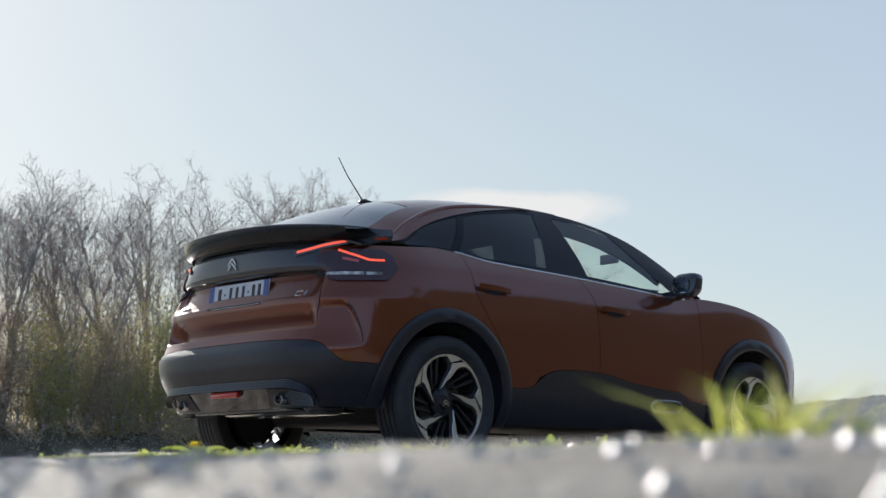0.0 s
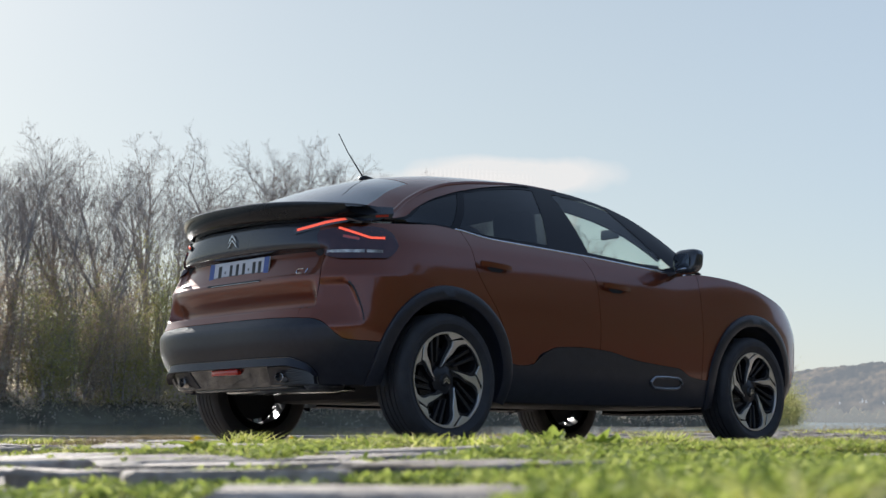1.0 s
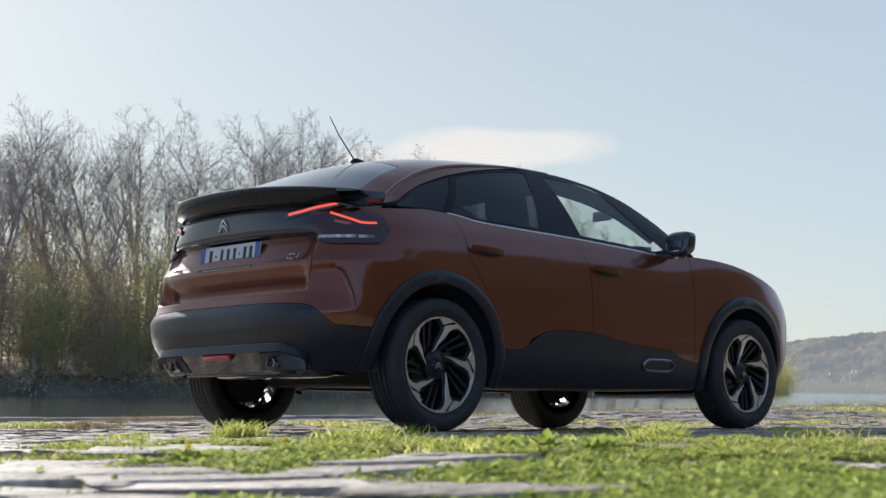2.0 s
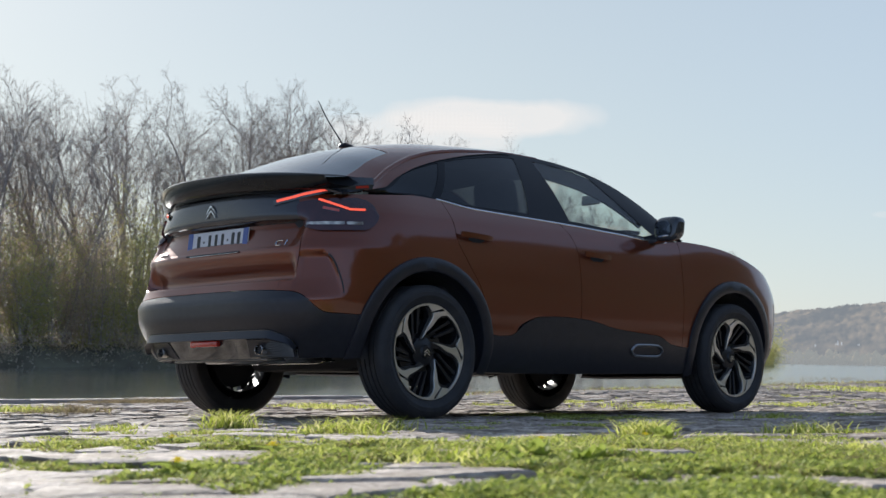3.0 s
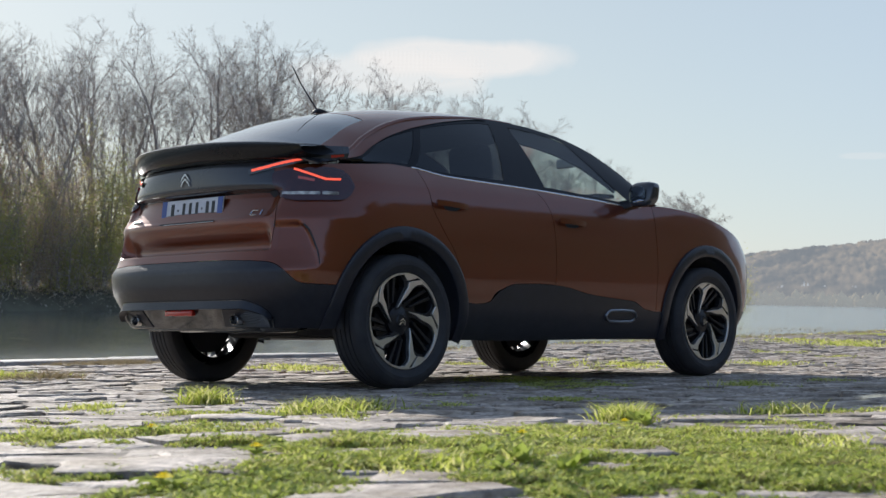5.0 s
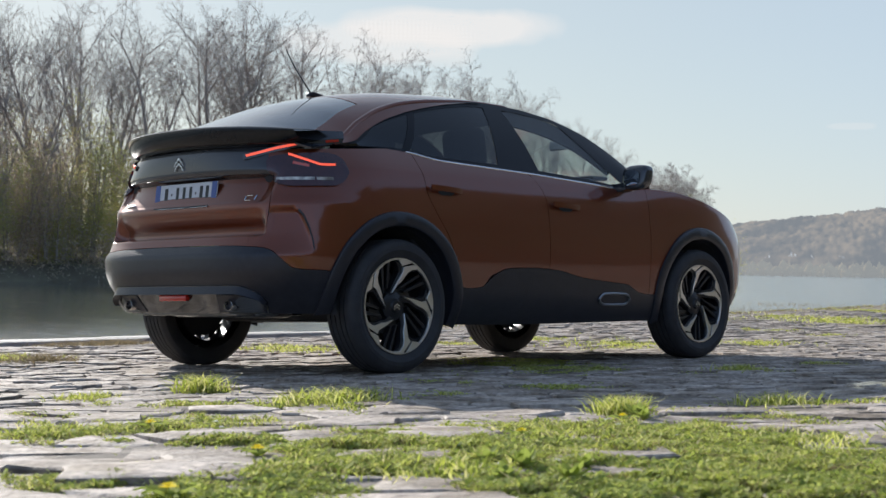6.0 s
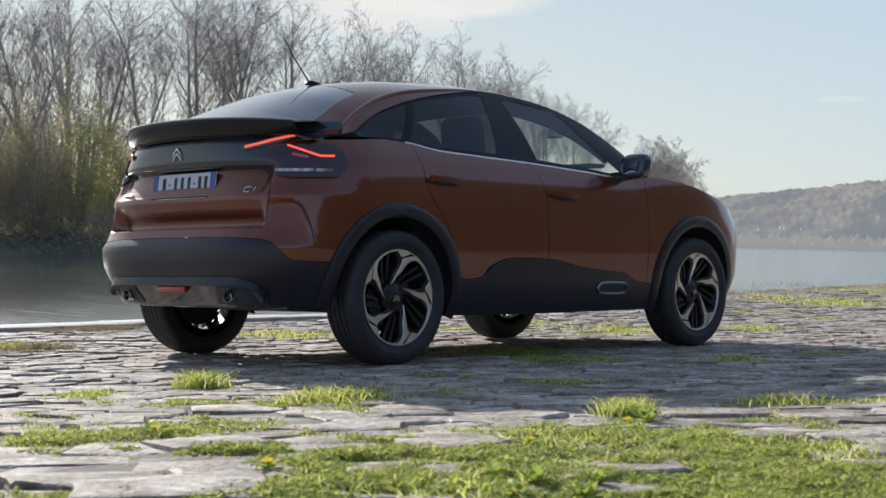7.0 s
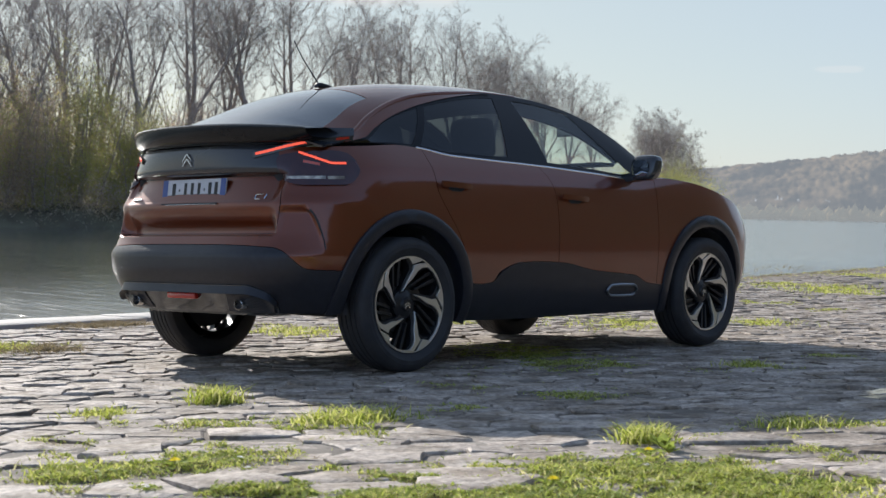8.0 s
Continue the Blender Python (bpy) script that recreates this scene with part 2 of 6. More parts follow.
def tube(pts, r0, r1=None, n=8):
    """A tapering tube through points."""
    bm = bmesh.new()
    r1 = r0 if r1 is None else r1
    pts = [Vector(p) for p in pts]
    rings = []
    for i, p in enumerate(pts):
        d = (pts[min(i + 1, len(pts) - 1)] - pts[max(i - 1, 0)]).normalized()
        s = d.cross(Vector((0.3, 0.1, 1)) if abs(d.z) < 0.9 else Vector((1, 0, 0))).normalized()
        t = d.cross(s)
        r = r0 + (r1 - r0) * i / (len(pts) - 1)
        rings.append([bm.verts.new(p + r * (math.cos(2 * math.pi * k / n) * s + math.sin(2 * math.pi * k / n) * t)) for k in range(n)])
    for a, b in zip(rings, rings[1:]):
        for k in range(n):
            bm.faces.new((a[k], a[(k + 1) % n], b[(k + 1) % n], b[k]))
    bm.faces.new(rings[0][::-1])
    bm.faces.new(rings[-1])
    return bm


def extruded(outline, depth, bevel=0.0):
    """A plate: outline in (x, z), from y = 0 to y = depth."""
    bm = bmesh.new()
    a = [bm.verts.new((x, 0, z)) for x, z in outline]
    b = [bm.verts.new((x, depth, z)) for x, z in outline]
    n = len(a)
    bm.faces.new(a)
    bm.faces.new(b[::-1])
    for k in range(n):
        bm.faces.new((a[k], b[k], b[(k + 1) % n], a[(k + 1) % n]))
    bmesh.ops.recalc_face_normals(bm, faces=bm.faces)
    if bevel:
        bmesh.ops.bevel(bm, geom=[e for e in bm.edges], offset=bevel, segments=1, affect="EDGES")
    return bm


# ---- the car: its form ----
XJ, XK = 0.05, 2.45          # where the rear corner ends and the front corner begins
rear_base = curve((0.20, -0.58), (0.30, -0.680), (0.40, -0.740), (0.47, -0.782), (0.53, -0.803), (0.592, -0.806), (0.606, -0.800), (0.645, -0.775), (0.70, -0.752), (0.85, -0.725), (1.0, -0.70), (1.14, -0.69), (1.2, -0.68))
rear_gate = curve((0.60, 0.0), (0.685, 0.0), (0.703, 0.088), (0.83, 0.015), (0.85, 0.012), (0.87, 0.020), (0.985, 0.048), (1.0, 0.0), (1.03, -0.018), (1.10, -0.022), (1.2, 0.0))
half_width = curve((0.20, 0.80), (0.30, 0.845), (0.42, 0.875), (0.50, 0.882), (0.60, 0.8910), (0.67, 0.8940), (0.76, 0.8915), (0.88, 0.8805), (0.97, 0.866), (1.03, 0.845), (1.06, 0.826), (1.10, 0.795), (1.17, 0.735))
front_x = curve((0.20, 3.36), (0.30, 3.47), (0.50, 3.57), (0.70, 3.57), (0.80, 3.53), (0.90, 3.44), (1.1, 3.25))


rear_square = curve((0.2, 3.0), (0.35, 3.6), (0.5, 3.9), (0.84, 3.9), (0.90, 3.5), (1.0, 3.1), (1.15, 2.8))


slit_u = curve((0.56, 0.70), (0.622, 0.670), (0.678, 0.64), (0.71, 0.622), (0.748, 0.60), (0.792, 0.57), (0.82, 0.535))


def corner_hollow(u, z):
    """The scoop between tailgate and slit: deepest under its upper crease, running out towards the bumper."""
    if not 0.33 < u < 0.72 or not 0.55 < z < 0.85:
        return 0.0
    e = slit_u(z)
    return 0.024 * smooth(0.842, 0.800, z) * min(max((z - 0.60) / 0.20, 0), 1) * smooth(0.34, 0.40, u) * (1 - smooth(e - 0.026, e + 0.004, u))


def hull(u, z):
    """The lower body's right side: u 0..1 round the rear corner, 1..2 along the side, 2..3 round the front corner."""
    u = min(max(u, 0.0), 3.0)
    # the front wing stands upright to a late, tight crest
    w = half_width(z - 0.055 * smooth(1.78, 2.02, u) * smooth(0.80, 0.95, z))
    if u < 1:
        a, n = u * math.pi / 2, rear_square(z)
        y = w * abs(math.sin(a)) ** (2 / n)
        xr = rear_base(z) + rear_gate(z) * (1 - smooth(0.57, 0.655, y))
        x = xr + (XJ - xr) * (1 - abs(math.cos(a)) ** (2 / n))
        h = corner_hollow(u, z)
        x, y = x + 0.8 * h, y - 0.6 * h
    elif u <= 2:
        x, y = XJ + (XK - XJ) * (u - 1), w
    else:
        a = (3 - u) * math.pi / 2
        xf = front_x(z)
        y = w * abs(math.sin(a)) ** (2 / 3.4)
        x = xf - (xf - XK) * (1 - abs(math.cos(a)) ** (2 / 3.4))
    return Vector((x, -y, z))


def u_of_x(x, z=0.7):
    if x < XJ:
        lo, hi = 0.0, 1.0
    elif x <= XK:
        return 1 + (x - XJ) / (XK - XJ)
    else:
        lo, hi = 2.0, 3.0
    for _ in range(30):
        mid = (lo + hi) / 2
        if hull(mid, z).x < x:
            lo = mid
        else:
            hi = mid
    return lo


belt = curve((-0.70, 1.125), (-0.35, 1.143), (0.0, 1.160), (0.18, 1.150), (0.40, 1.117), (0.62, 1.106), (1.09, 1.086), (1.60, 1.056), (1.98, 1.034), (2.2, 1.050), (2.54, 1.030), (2.8, 0.994), (3.0, 0.952), (3.15, 0.914), (3.3, 0.870), (3.5, 0.80))
clad = curve(*[(hull(u, 0.62).x, z) for u, z in ((0, 0.648), (0.27, 0.640), (0.365, 0.634), (0.425, 0.620), (0.47, 0.600), (0.50, 0.579), (0.54, 0.551), (0.57, 0.534), (0.62, 0.527), (0.77, 0.520))],
             (0.45, 0.445), (0.53, 0.436), (0.626, 0.443), (0.71, 0.502), (0.842, 0.546), (1.03, 0.551), (1.24, 0.541), (1.5, 0.498), (1.78, 0.473), (1.91, 0.463), (2.04, 0.414), (2.19, 0.40), (3.0, 0.40), (3.5, 0.42))
sill = curve((-0.80, 0.312), (-0.45, 0.305), (-0.3, 0.27), (0.3, 0.245), (1.0, 0.235), (2.1, 0.24), (2.9, 0.24), (3.4, 0.22))
AXLES = (0.0, 2.67)
WHEEL_R = 0.343


def not_in_arch(c, r=0.436):
    return all((c.x - ax) ** 2 + (c.z - 0.35) ** 2 > r * r for ax in AXLES)


def panel(u0, u1, low, top, nu, nv, off=0.0):
    """hull points between two height curves over x, from u0 to u1 (numbers, or functions of height), shifted outwards by off."""
    def f(s, v):
        a = u0 if not callable(u0) else u0(0.7)
        b = u1 if not callable(u1) else u1(0.7)
        for _ in range(2):
            x = hull(a + (b - a) * s, 0.62).x
            z = low(x) + (top(x) - low(x)) * v
            a = u0 if not callable(u0) else u0(z)
            b = u1 if not callable(u1) else u1(z)
        u = a + (b - a) * s
        p = hull(u, z)
        if off:
            d = Vector((hull(min(u + 0.01, 3), z) - hull(max(u - 0.01, 0), z)))
            p += Vector((d.y, -d.x, 0)).normalized() * off
        return p
    return f, span(0, 1, nu), span(0, 1, nv)


# ---- greenhouse form ----


def tumble(x, z):
    return 0.802 - 0.055 * smooth(0.9, -0.3, x) - 0.50 * (z - 1.08) - 0.25 * (z - 1.08) ** 2


ARC = curve((-0.32, 1.158), (-0.18, 1.222), (-0.05, 1.300), (0.155, 1.390), (0.35, 1.442), (0.6, 1.475), (0.95, 1.496), (1.2, 1.490), (1.5, 1.454), (1.75, 1.382), (1.95, 1.272), (2.1, 1.160), (2.24, 1.045))


def glazing(x, t, off=0.0):
    z0 = belt(x) + 0.004
    z = z0 + (max(ARC(x), z0) - z0) * t
    return Vector((x, -(tumble(x, z) + 0.012 * math.sin(math.pi * t) + off), z))


mid_x = curve((0, -0.66), (0.15, -0.28), (0.3, 0.20), (0.5, 0.90), (0.62, 1.35), (0.8, 2.0), (1, 2.74))
mid_z = curve((-0.66, 1.240), (-0.47, 1.312), (-0.28, 1.382), (-0.09, 1.445), (0.2, 1.510), (0.5, 1.545), (0.95, 1.562), (1.3, 1.550), (1.6, 1.507), (1.9, 1.415), (2.2, 1.285), (2.5, 1.14), (2.74, 1.02))
edge_x = curve((0, -0.45), (0.15, -0.18), (0.3, 0.155), (0.5, 0.85), (0.62, 1.25), (0.8, 1.72), (1, 2.24))


def canopy(p, q):
    xe = edge_x(p)
    ze = ARC(xe) if xe > -0.30 else 1.158 + (xe + 0.30) * 0.18
    e = Vector((xe, -tumble(xe, ze), ze))
    c = Vector((mid_x(p), 0, mid_z(mid_x(p))))
    k = 1 - abs(q) ** 2.6
    return Vector((e.x + (c.x - e.x) * (1 - q * q), e.y * q, e.z + (c.z - e.z) * k))


def hull2(u, z):
    """hull on both sides: u below 0 lies on the car's left."""
    p = hull(abs(u), z)
    if u < 0:
        p.y = -p.y
    return p


def outward(u, z):
    d = hull2(u + 0.01, z) - hull2(u - 0.01, z)
    return Vector((d.y, -d.x, 0)).normalized()


def ribbon(pts, height, depth, up=Vector((0, 0, 1))):
    """A bar of rectangular section swept through points, its back on them."""
    bm = bmesh.new()
    pts = [Vector(p) for p in pts]
    rings = []
    for i, p in enumerate(pts):
        d = (pts[min(i + 1, len(pts) - 1)] - pts[max(i - 1, 0)]).normalized()
        o = d.cross(up).normalized() * depth
        w = o.cross(d).normalized() * height / 2
        rings.append([bm.verts.new(q) for q in (p - w, p - w + o, p + w + o, p + w)])
    for a, b in zip(rings, rings[1:]):
        for k in range(4):
            bm.faces.new((a[k], a[(k + 1) % 4], b[(k + 1) % 4], b[k]))
    bm.faces.new(rings[0])
    bm.faces.new(rings[-1][::-1])
    bmesh.ops.recalc_face_normals(bm, faces=bm.faces)
    return bm


def side_point(x, z, off=0.0):
    u = u_of_x(x, z)
    return hull(u, z) + outward(u, z) * off


def make_wheel(root):
    """An alloy wheel, its outer face towards -y, hub at the origin."""
    wheel = new("wheel")
    wheel.parent = root
    rim_r = 0.246
    prof = [(rim_r - 0.004, 0.012), (rim_r + 0.010, 0.003), (rim_r + 0.022, -0.004), (0.285, -0.013), (0.305, -0.012), (0.3055, -0.010), (0.320, -0.006), (0.333, 0.004), (0.339, 0.016), (0.341, 0.024)]
    for g in (0.045, 0.078, 0.112, 0.145):
        prof += [(0.3425, g), (0.3425, g + 0.0005), (0.335, g + 0.001), (0.335, g + 0.008), (0.3425, g + 0.0085)]
    prof += [(0.341, 0.172), (0.336, 0.184), (0.32, 0.198), (0.29, 0.203), (rim_r, 0.190)]
    part("tyre", lathe(prof, 72), RUBBER, wheel, "black rubber tyre with grooved tread", sharp=28)
    rim = part("rim", lathe([(rim_r, 0.010), (rim_r - 0.006, 0.008), (rim_r - 0.010, 0.014), (rim_r - 0.014, 0.05), (0.20, 0.10), (0.20, 0.19)], 60), ALLOY_DARK, wheel)
    part("rim_edge", lathe([(rim_r - 0.001, 0.012), (rim_r - 0.001, 0.003), (rim_r - 0.0065, 0.003), (rim_r - 0.0065, 0.012)], 72), SATIN, wheel, "bright machined rim edge")
    part("brake_disc", lathe([(0.0, 0.075), (0.150, 0.075), (0.150, 0.095), (0.0, 0.095)], 40), DISC, wheel)
    part("dust_shield", lathe([(0.0, 0.112), (0.140, 0.112), (0.172, 0.104), (0.174, 0.112), (0.140, 0.122), (0.0, 0.122)], 40), DARK, wheel)
    # five swept spokes: a bright forked blade and a wedge on a dark carrier, three dark ribs in each opening
    for k in range(5):
        a0 = math.radians(72 * k + 70)

        def pol(r, deg):
            a = a0 - math.radians(deg)
            return (r * rim_r * math.cos(a), r * rim_r * math.sin(a))

        def dish(bm):
            for v in bm.verts:
                v.co.y += 0.036 * max(1 - math.hypot(v.co.x, v.co.z) / rim_r, 0)
            return bm
        blade = ((0.29, -45), (0.49, -19.5), (0.72, -8.5), (0.82, -9.5), (0.905, 2.0), (0.985, 10), (0.985, 25), (0.985, 40), (0.982, 56), (0.962, 54), (0.955, 38), (0.948, 26), (0.925, 15), (0.84, 7.5), (0.74, 2.5), (0.555, -3.0), (0.42, -17), (0.30, -37))
        wedge = ((0.835, -12.5), (0.915, -1.5), (0.985, 4.5), (0.985, -6), (0.985, -14), (0.978, -24), (0.955, -21))
        carrier = ((0.14, -80), (0.27, -54), (0.48, -26), (0.71, -14), (0.82, -17), (0.94, -25), (0.96, 22), (0.86, 13), (0.76, 7), (0.57, 2), (0.40, -11), (0.26, -18), (0.14, -8))
        for name, mat, depth, y, label, outline in (("dark_spoke", ALLOY_DARK, 0.040, 0.016, "", carrier), ("bright_blade", SATIN, 0.012, 0.004, "machined silver spoke blade", blade), ("bright_blade", SATIN, 0.012, 0.004, "machined silver spoke blade", wedge)):
            part(name, dish(extruded([pol(r, d) for r, d in outline], depth, 0.0015)), mat, wheel, label).location.y = y
        for r0, d0, r1, d1 in ((0.40, 4, 0.94, 27), (0.42, 26, 0.95, 39)):
            ends = (pol(r0, d0 - 3.2 / r0 * 0.5), pol(r1, d1 - 2.4), pol(r1, d1 + 2.4), pol(r0, d0 + 3.2 / r0 * 0.5))
            part("dark_rib", dish(extruded(ends, 0.03, 0.002)), ALLOY_DARK, wheel).location.y = 0.024
    cap = part("hub_cap", lathe([(0.0, 0.024), (0.028, 0.025), (0.032, 0.029), (0.036, 0.036), (0.06, 0.042), (0.075, 0.05), (0.08, 0.08)], 32), ALLOY_DARK, wheel)
    for dz in (0.004, -0.010):
        ch = part("chevron", extruded([(-0.020, dz - 0.011), (0, dz + 0.004), (0.020, dz - 0.011), (0.020, dz - 0.005), (0, dz + 0.010), (-0.020, dz - 0.005)], 0.004), CHROME, cap)
        ch.location.y = 0.020
    return wheel


def car():
    root = tagged(new("car"), "metallic copper orange coupe-like hatchback parked on the quay", "car")
    gate_u = curve((0.64, 0.268), (0.690, 0.270), (0.700, 0.30), (0.715, 0.335), (0.735, 0.352), (0.80, 0.36), (0.87, 0.37), (1.0, 0.392), (1.14, 0.43))
    rear_u = lambda z, e=curve((0.45, 0.47), (0.70, 0.36), (0.83, 0.27), (0.95, 0.212), (1.16, 0.205)): u_of_x(e(z))
    mid_u = lambda z, e=curve((0.45, 1.185), (0.88, 1.182), (0.95, 1.168), (1.03, 1.128), (1.10, 1.07)): u_of_x(e(z))
    gap = 0.0015
    rail_q = curve((0, 0.86), (0.12, 0.83), (0.25, 0.80), (0.35, 0.88), (0.60, 0.90), (0.68, 0.93), (1, 0.935))
    hi = lambda x: belt(x) - 0.004
    ud2 = u_of_x(2.14)
    for m in (False, True):
        part("rear_quarter_panel", sheet(*panel(lambda z: gate_u(z) + (0.005 if z > 0.695 else 0.0022), lambda z: rear_u(z) - gap, clad, hi, 120, 90), 0.015, not_in_arch, m), PAINT, root)
        doors = []
        for name, a, b in (("rear_door", rear_u, lambda z: mid_u(z) - gap), ("front_door", mid_u, ud2 - gap)):
            doors.append(part(name, sheet(*panel(a, b, clad, hi, 40, 36), 0.015, not_in_arch, m), PAINT, root))
        part("front_wing", sheet(*panel(ud2, 2.70, clad, hi, 60, 36), 0.015, not_in_arch, m), PAINT, root)
        part("sill_cladding", sheet(*panel(u_of_x(0.30), u_of_x(2.36), sill, lambda x: clad(x) - 0.003, 60, 14, 0.003), 0.02, not_in_arch, m), BLACK_PLASTIC, root)
        s = -1 if m else 1
        flip = Matrix.Diagonal((1, s, 1, 1))

        def put(name, bm, mat, parent, label="", **k):
            bmesh.ops.transform(bm, matrix=flip, verts=bm.verts)
            if m:
                bmesh.ops.reverse_faces(bm, faces=bm.faces)
            return part(name, bm, mat, parent, label, **k)
        # door handles: a dark oval sheet painting the recess's shade, and a bar
        for d, (hx, hz) in zip(doors, ((0.345, 0.952), (1.328, 0.905))):
            shade_oval = sheet(lambda u, v: side_point(hx + 0.01 + 0.060 * u, hz - 0.010 + 0.020 * v, 0.0015), span(-1, 1, 16), span(-1, 1, 8), 0, lambda c: ((c.x - hx - 0.01) / 0.062) ** 2 + ((c.z - hz + 0.010) / 0.021) ** 2 < 1)
            put("handle_shade", shade_oval, DARK, d)
            bar = ribbon([side_point(hx - 0.115 + 0.023 * i, hz + 0.008 - 0.0013 * i, 0.003 + 0.022 * math.sin(math.pi * min(max(i / 10, 0.03), 0.97)) ** 0.4) for i in range(11)], 0.030, 0.012)
            bmesh.ops.bevel(bar, geom=bar.edges[:], offset=0.004, segments=2, affect="EDGES")
            put("door_handle", bar, PAINT, d)
        # arch trims and liners
        for ax in AXLES:
            rows = ((0.474, 0.001), (0.472, 0.012), (0.460, 0.017), (0.415, 0.018), (0.402, 0.010), (0.398, -0.02), (0.398, -0.16))

            def arch(a, k, ax=ax):
                r, off = rows[k]
                x, z = ax + r * math.cos(a), 0.35 + r * math.sin(a)
                p = side_point(x, max(z, 0.22), min(off, 0.02) if off > -0.05 else 0)
                if off < -0.05:
                    p.y -= off
                return p
            put("wheel_arch_trim", sheet(arch, span(radians(186 if ax < 1 else 196), radians(-16 if ax < 1 else -6), 70), range(len(rows))), BLACK_PLASTIC, root)

            def liner(a, y, ax=ax):
                return Vector((ax + 0.397 * math.cos(a), -y, 0.35 + 0.397 * math.sin(a)))
            put("wheel_liner", sheet(liner, span(radians(187), radians(-7), 30), (0.84, 0.70, 0.58)), DARK, root)
        # the strip of glazing
        edge = lambda xb, xt: (lambda t: xb + (xt - xb) * t)
        panes = (("quarter_window", edge(-0.285, 0.02), edge(0.175, 0.340), QUARTER_GLASS), ("side_window", edge(0.205, 0.372), edge(0.865, 0.985), PRIVACY_GLASS), ("side_window", edge(1.19, 1.10), edge(2.02, 1.55), CLEAR_GLASS))

        def headroom(x):
            """How much of the side's height the dark strip takes; the painted pillar takes the rest."""
            z0 = belt(x) + 0.004
            return 1 - min(0.052 / max(ARC(x) - z0, 0.02), 0.62) * smooth(0.95, 0.15, x)

        def strip(e0, e1, t0, t1, off=0.0, nx=24, nt=10, tip=False):
            def g(s, k):
                t = t0 + (t1 - t0) * k
                x = e0(t) + (e1(t) - e0(t)) * s
                return glazing(x, t * headroom(x), off)
            return sheet(g, span(0, 1, nx), span(0, 1, nt), 0)
        for name, e0, e1, mat in panes:
            put(name, strip(e0, e1, 0.05, 0.93), mat, root)
        ends = edge(-0.298, -0.298), edge(2.22, 2.22)
        lap = lambda e, s_: (lambda t: e(t) + 0.012 * s_)
        frame_bits = bmesh.new()
        for bits in ((ends[0], ends[1], -0.02, 0.055), (ends[0], ends[1], 0.925, 1.0), (ends[0], lap(panes[0][1], 1), 0.05, 0.93), (lap(panes[0][2], -1), lap(panes[1][1], 1), 0.05, 0.93), (lap(panes[1][2], -1), lap(panes[2][1], 1), 0.05, 0.93), (lap(panes[2][2], -1), ends[1], 0.05, 0.93)):
            b = strip(*bits, 0.003, 60 if bits[0] is ends[0] and bits[1] is ends[1] else 10)
            me = bpy.data.meshes.new("bit")
            b.to_mesh(me)
            b.free()
            frame_bits.from_mesh(me)
            bpy.data.meshes.remove(me)
        put("window_frame", frame_bits, TRIM_BLACK, root)
        put("quarter_pillar", sheet(lambda x, k: glazing(x, headroom(x) - 0.02 + (1.02 - headroom(x)) * k, 0.010 - 0.020 * k), span(-0.298, 0.95, 50), span(0, 1, 6)), PAINT, root)
        put("belt_trim", tube([side_point(x, belt(x) - 0.004, -0.003) for x in span(0.17, 2.03, 40)], 0.0075, n=10), CHROME, root, "thin chrome strip under the windows")
        # roof rail with pillars
        put("cant_edge", tube([canopy(p, 1.0) + Vector((0, 0.012, -0.008)) for p in span(0.102, 0.60, 50)], 0.017, n=12), PAINT, root)
        put("roof_rail", sheet(lambda p, k: canopy(p, 1.0 - (1 - rail_q(p)) * k), span(0.101, 1, 80), span(0, 1, 8), 0.01), PAINT, root)
        put("pillar_cover", sheet(lambda p, k: canopy(p, 1.0 - (1 - rail_q(p)) * k), span(0, 0.099, 14), span(0, 1, 8), 0.01), GLOSS_BLACK, root, "gloss black pillar cover")
        put("cantrail_lining", ribbon([(x, -(tumble(x, ARC(x) - 0.05) - 0.088), ARC(x) - 0.055) for x in span(0.12, 2.02, 26)], 0.085, 0.03), SEAT, root)
        # tail lamp
        ltop = curve((0.385, 1.02), (0.40, 1.066), (0.43, 1.086), (0.565, 1.104), (0.70, 1.110), (0.755, 1.100), (0.785, 1.073), (0.797, 1.03), (0.80, 1.012))
        llow = curve((0.385, 0.975), (0.40, 0.958), (0.515, 0.936), (0.73, 0.939), (0.762, 0.950), (0.785, 0.975), (0.797, 1.0), (0.80, 1.008))

        def on_u(u, z, off):
            return hull(u, z) + outward(u, z) * off
        lamp = put("tail_lamp", sheet(lambda u, v: on_u(u, llow(u) + (ltop(u) - llow(u)) * v, 0.010), span(0.386, 0.799, 40), span(0, 1, 14), 0.02), LAMP_BLACK, root, "dark tail lamp with lit red strips")
        put("led_strip", ribbon([on_u(u, z, 0.011) for u, z in ((0.515, 1.100), (0.565, 1.081), (0.615, 1.062), (0.655, 1.047), (0.66, 1.0455), (0.70, 1.045), (0.735, 1.046))], 0.011, 0.005), LED, lamp, "lit red strip")
        for u0, u1 in ((0.42, 0.622), (0.632, 0.718)):
            put("reversing_lens", ribbon([on_u(u, 0.973, 0.0105) for u in span(u0, u1, 6)], 0.015, 0.004), LAMP_CLEAR, lamp, "clear reversing light strip")
        put("lamp_lens", ribbon([on_u(u, 1.068 - (u - 0.45) * 0.2, 0.0105) for u in span(0.52, 0.60, 5)], 0.014, 0.003), LAMP_RED, lamp)
        barz = curve((0.28, 1.086), (0.305, 1.092), (0.385, 1.108), (0.45, 1.124), (0.525, 1.141), (0.60, 1.156), (0.71, 1.167), (0.82, 1.180))
        bar = put("light_bar", ribbon([on_u(u, barz(u) - 0.003, 0.004) for u in span(0.285, 0.82, 16)], 0.027, 0.007), GLOSS_BLACK, root, "black light bar with a lit red strip")
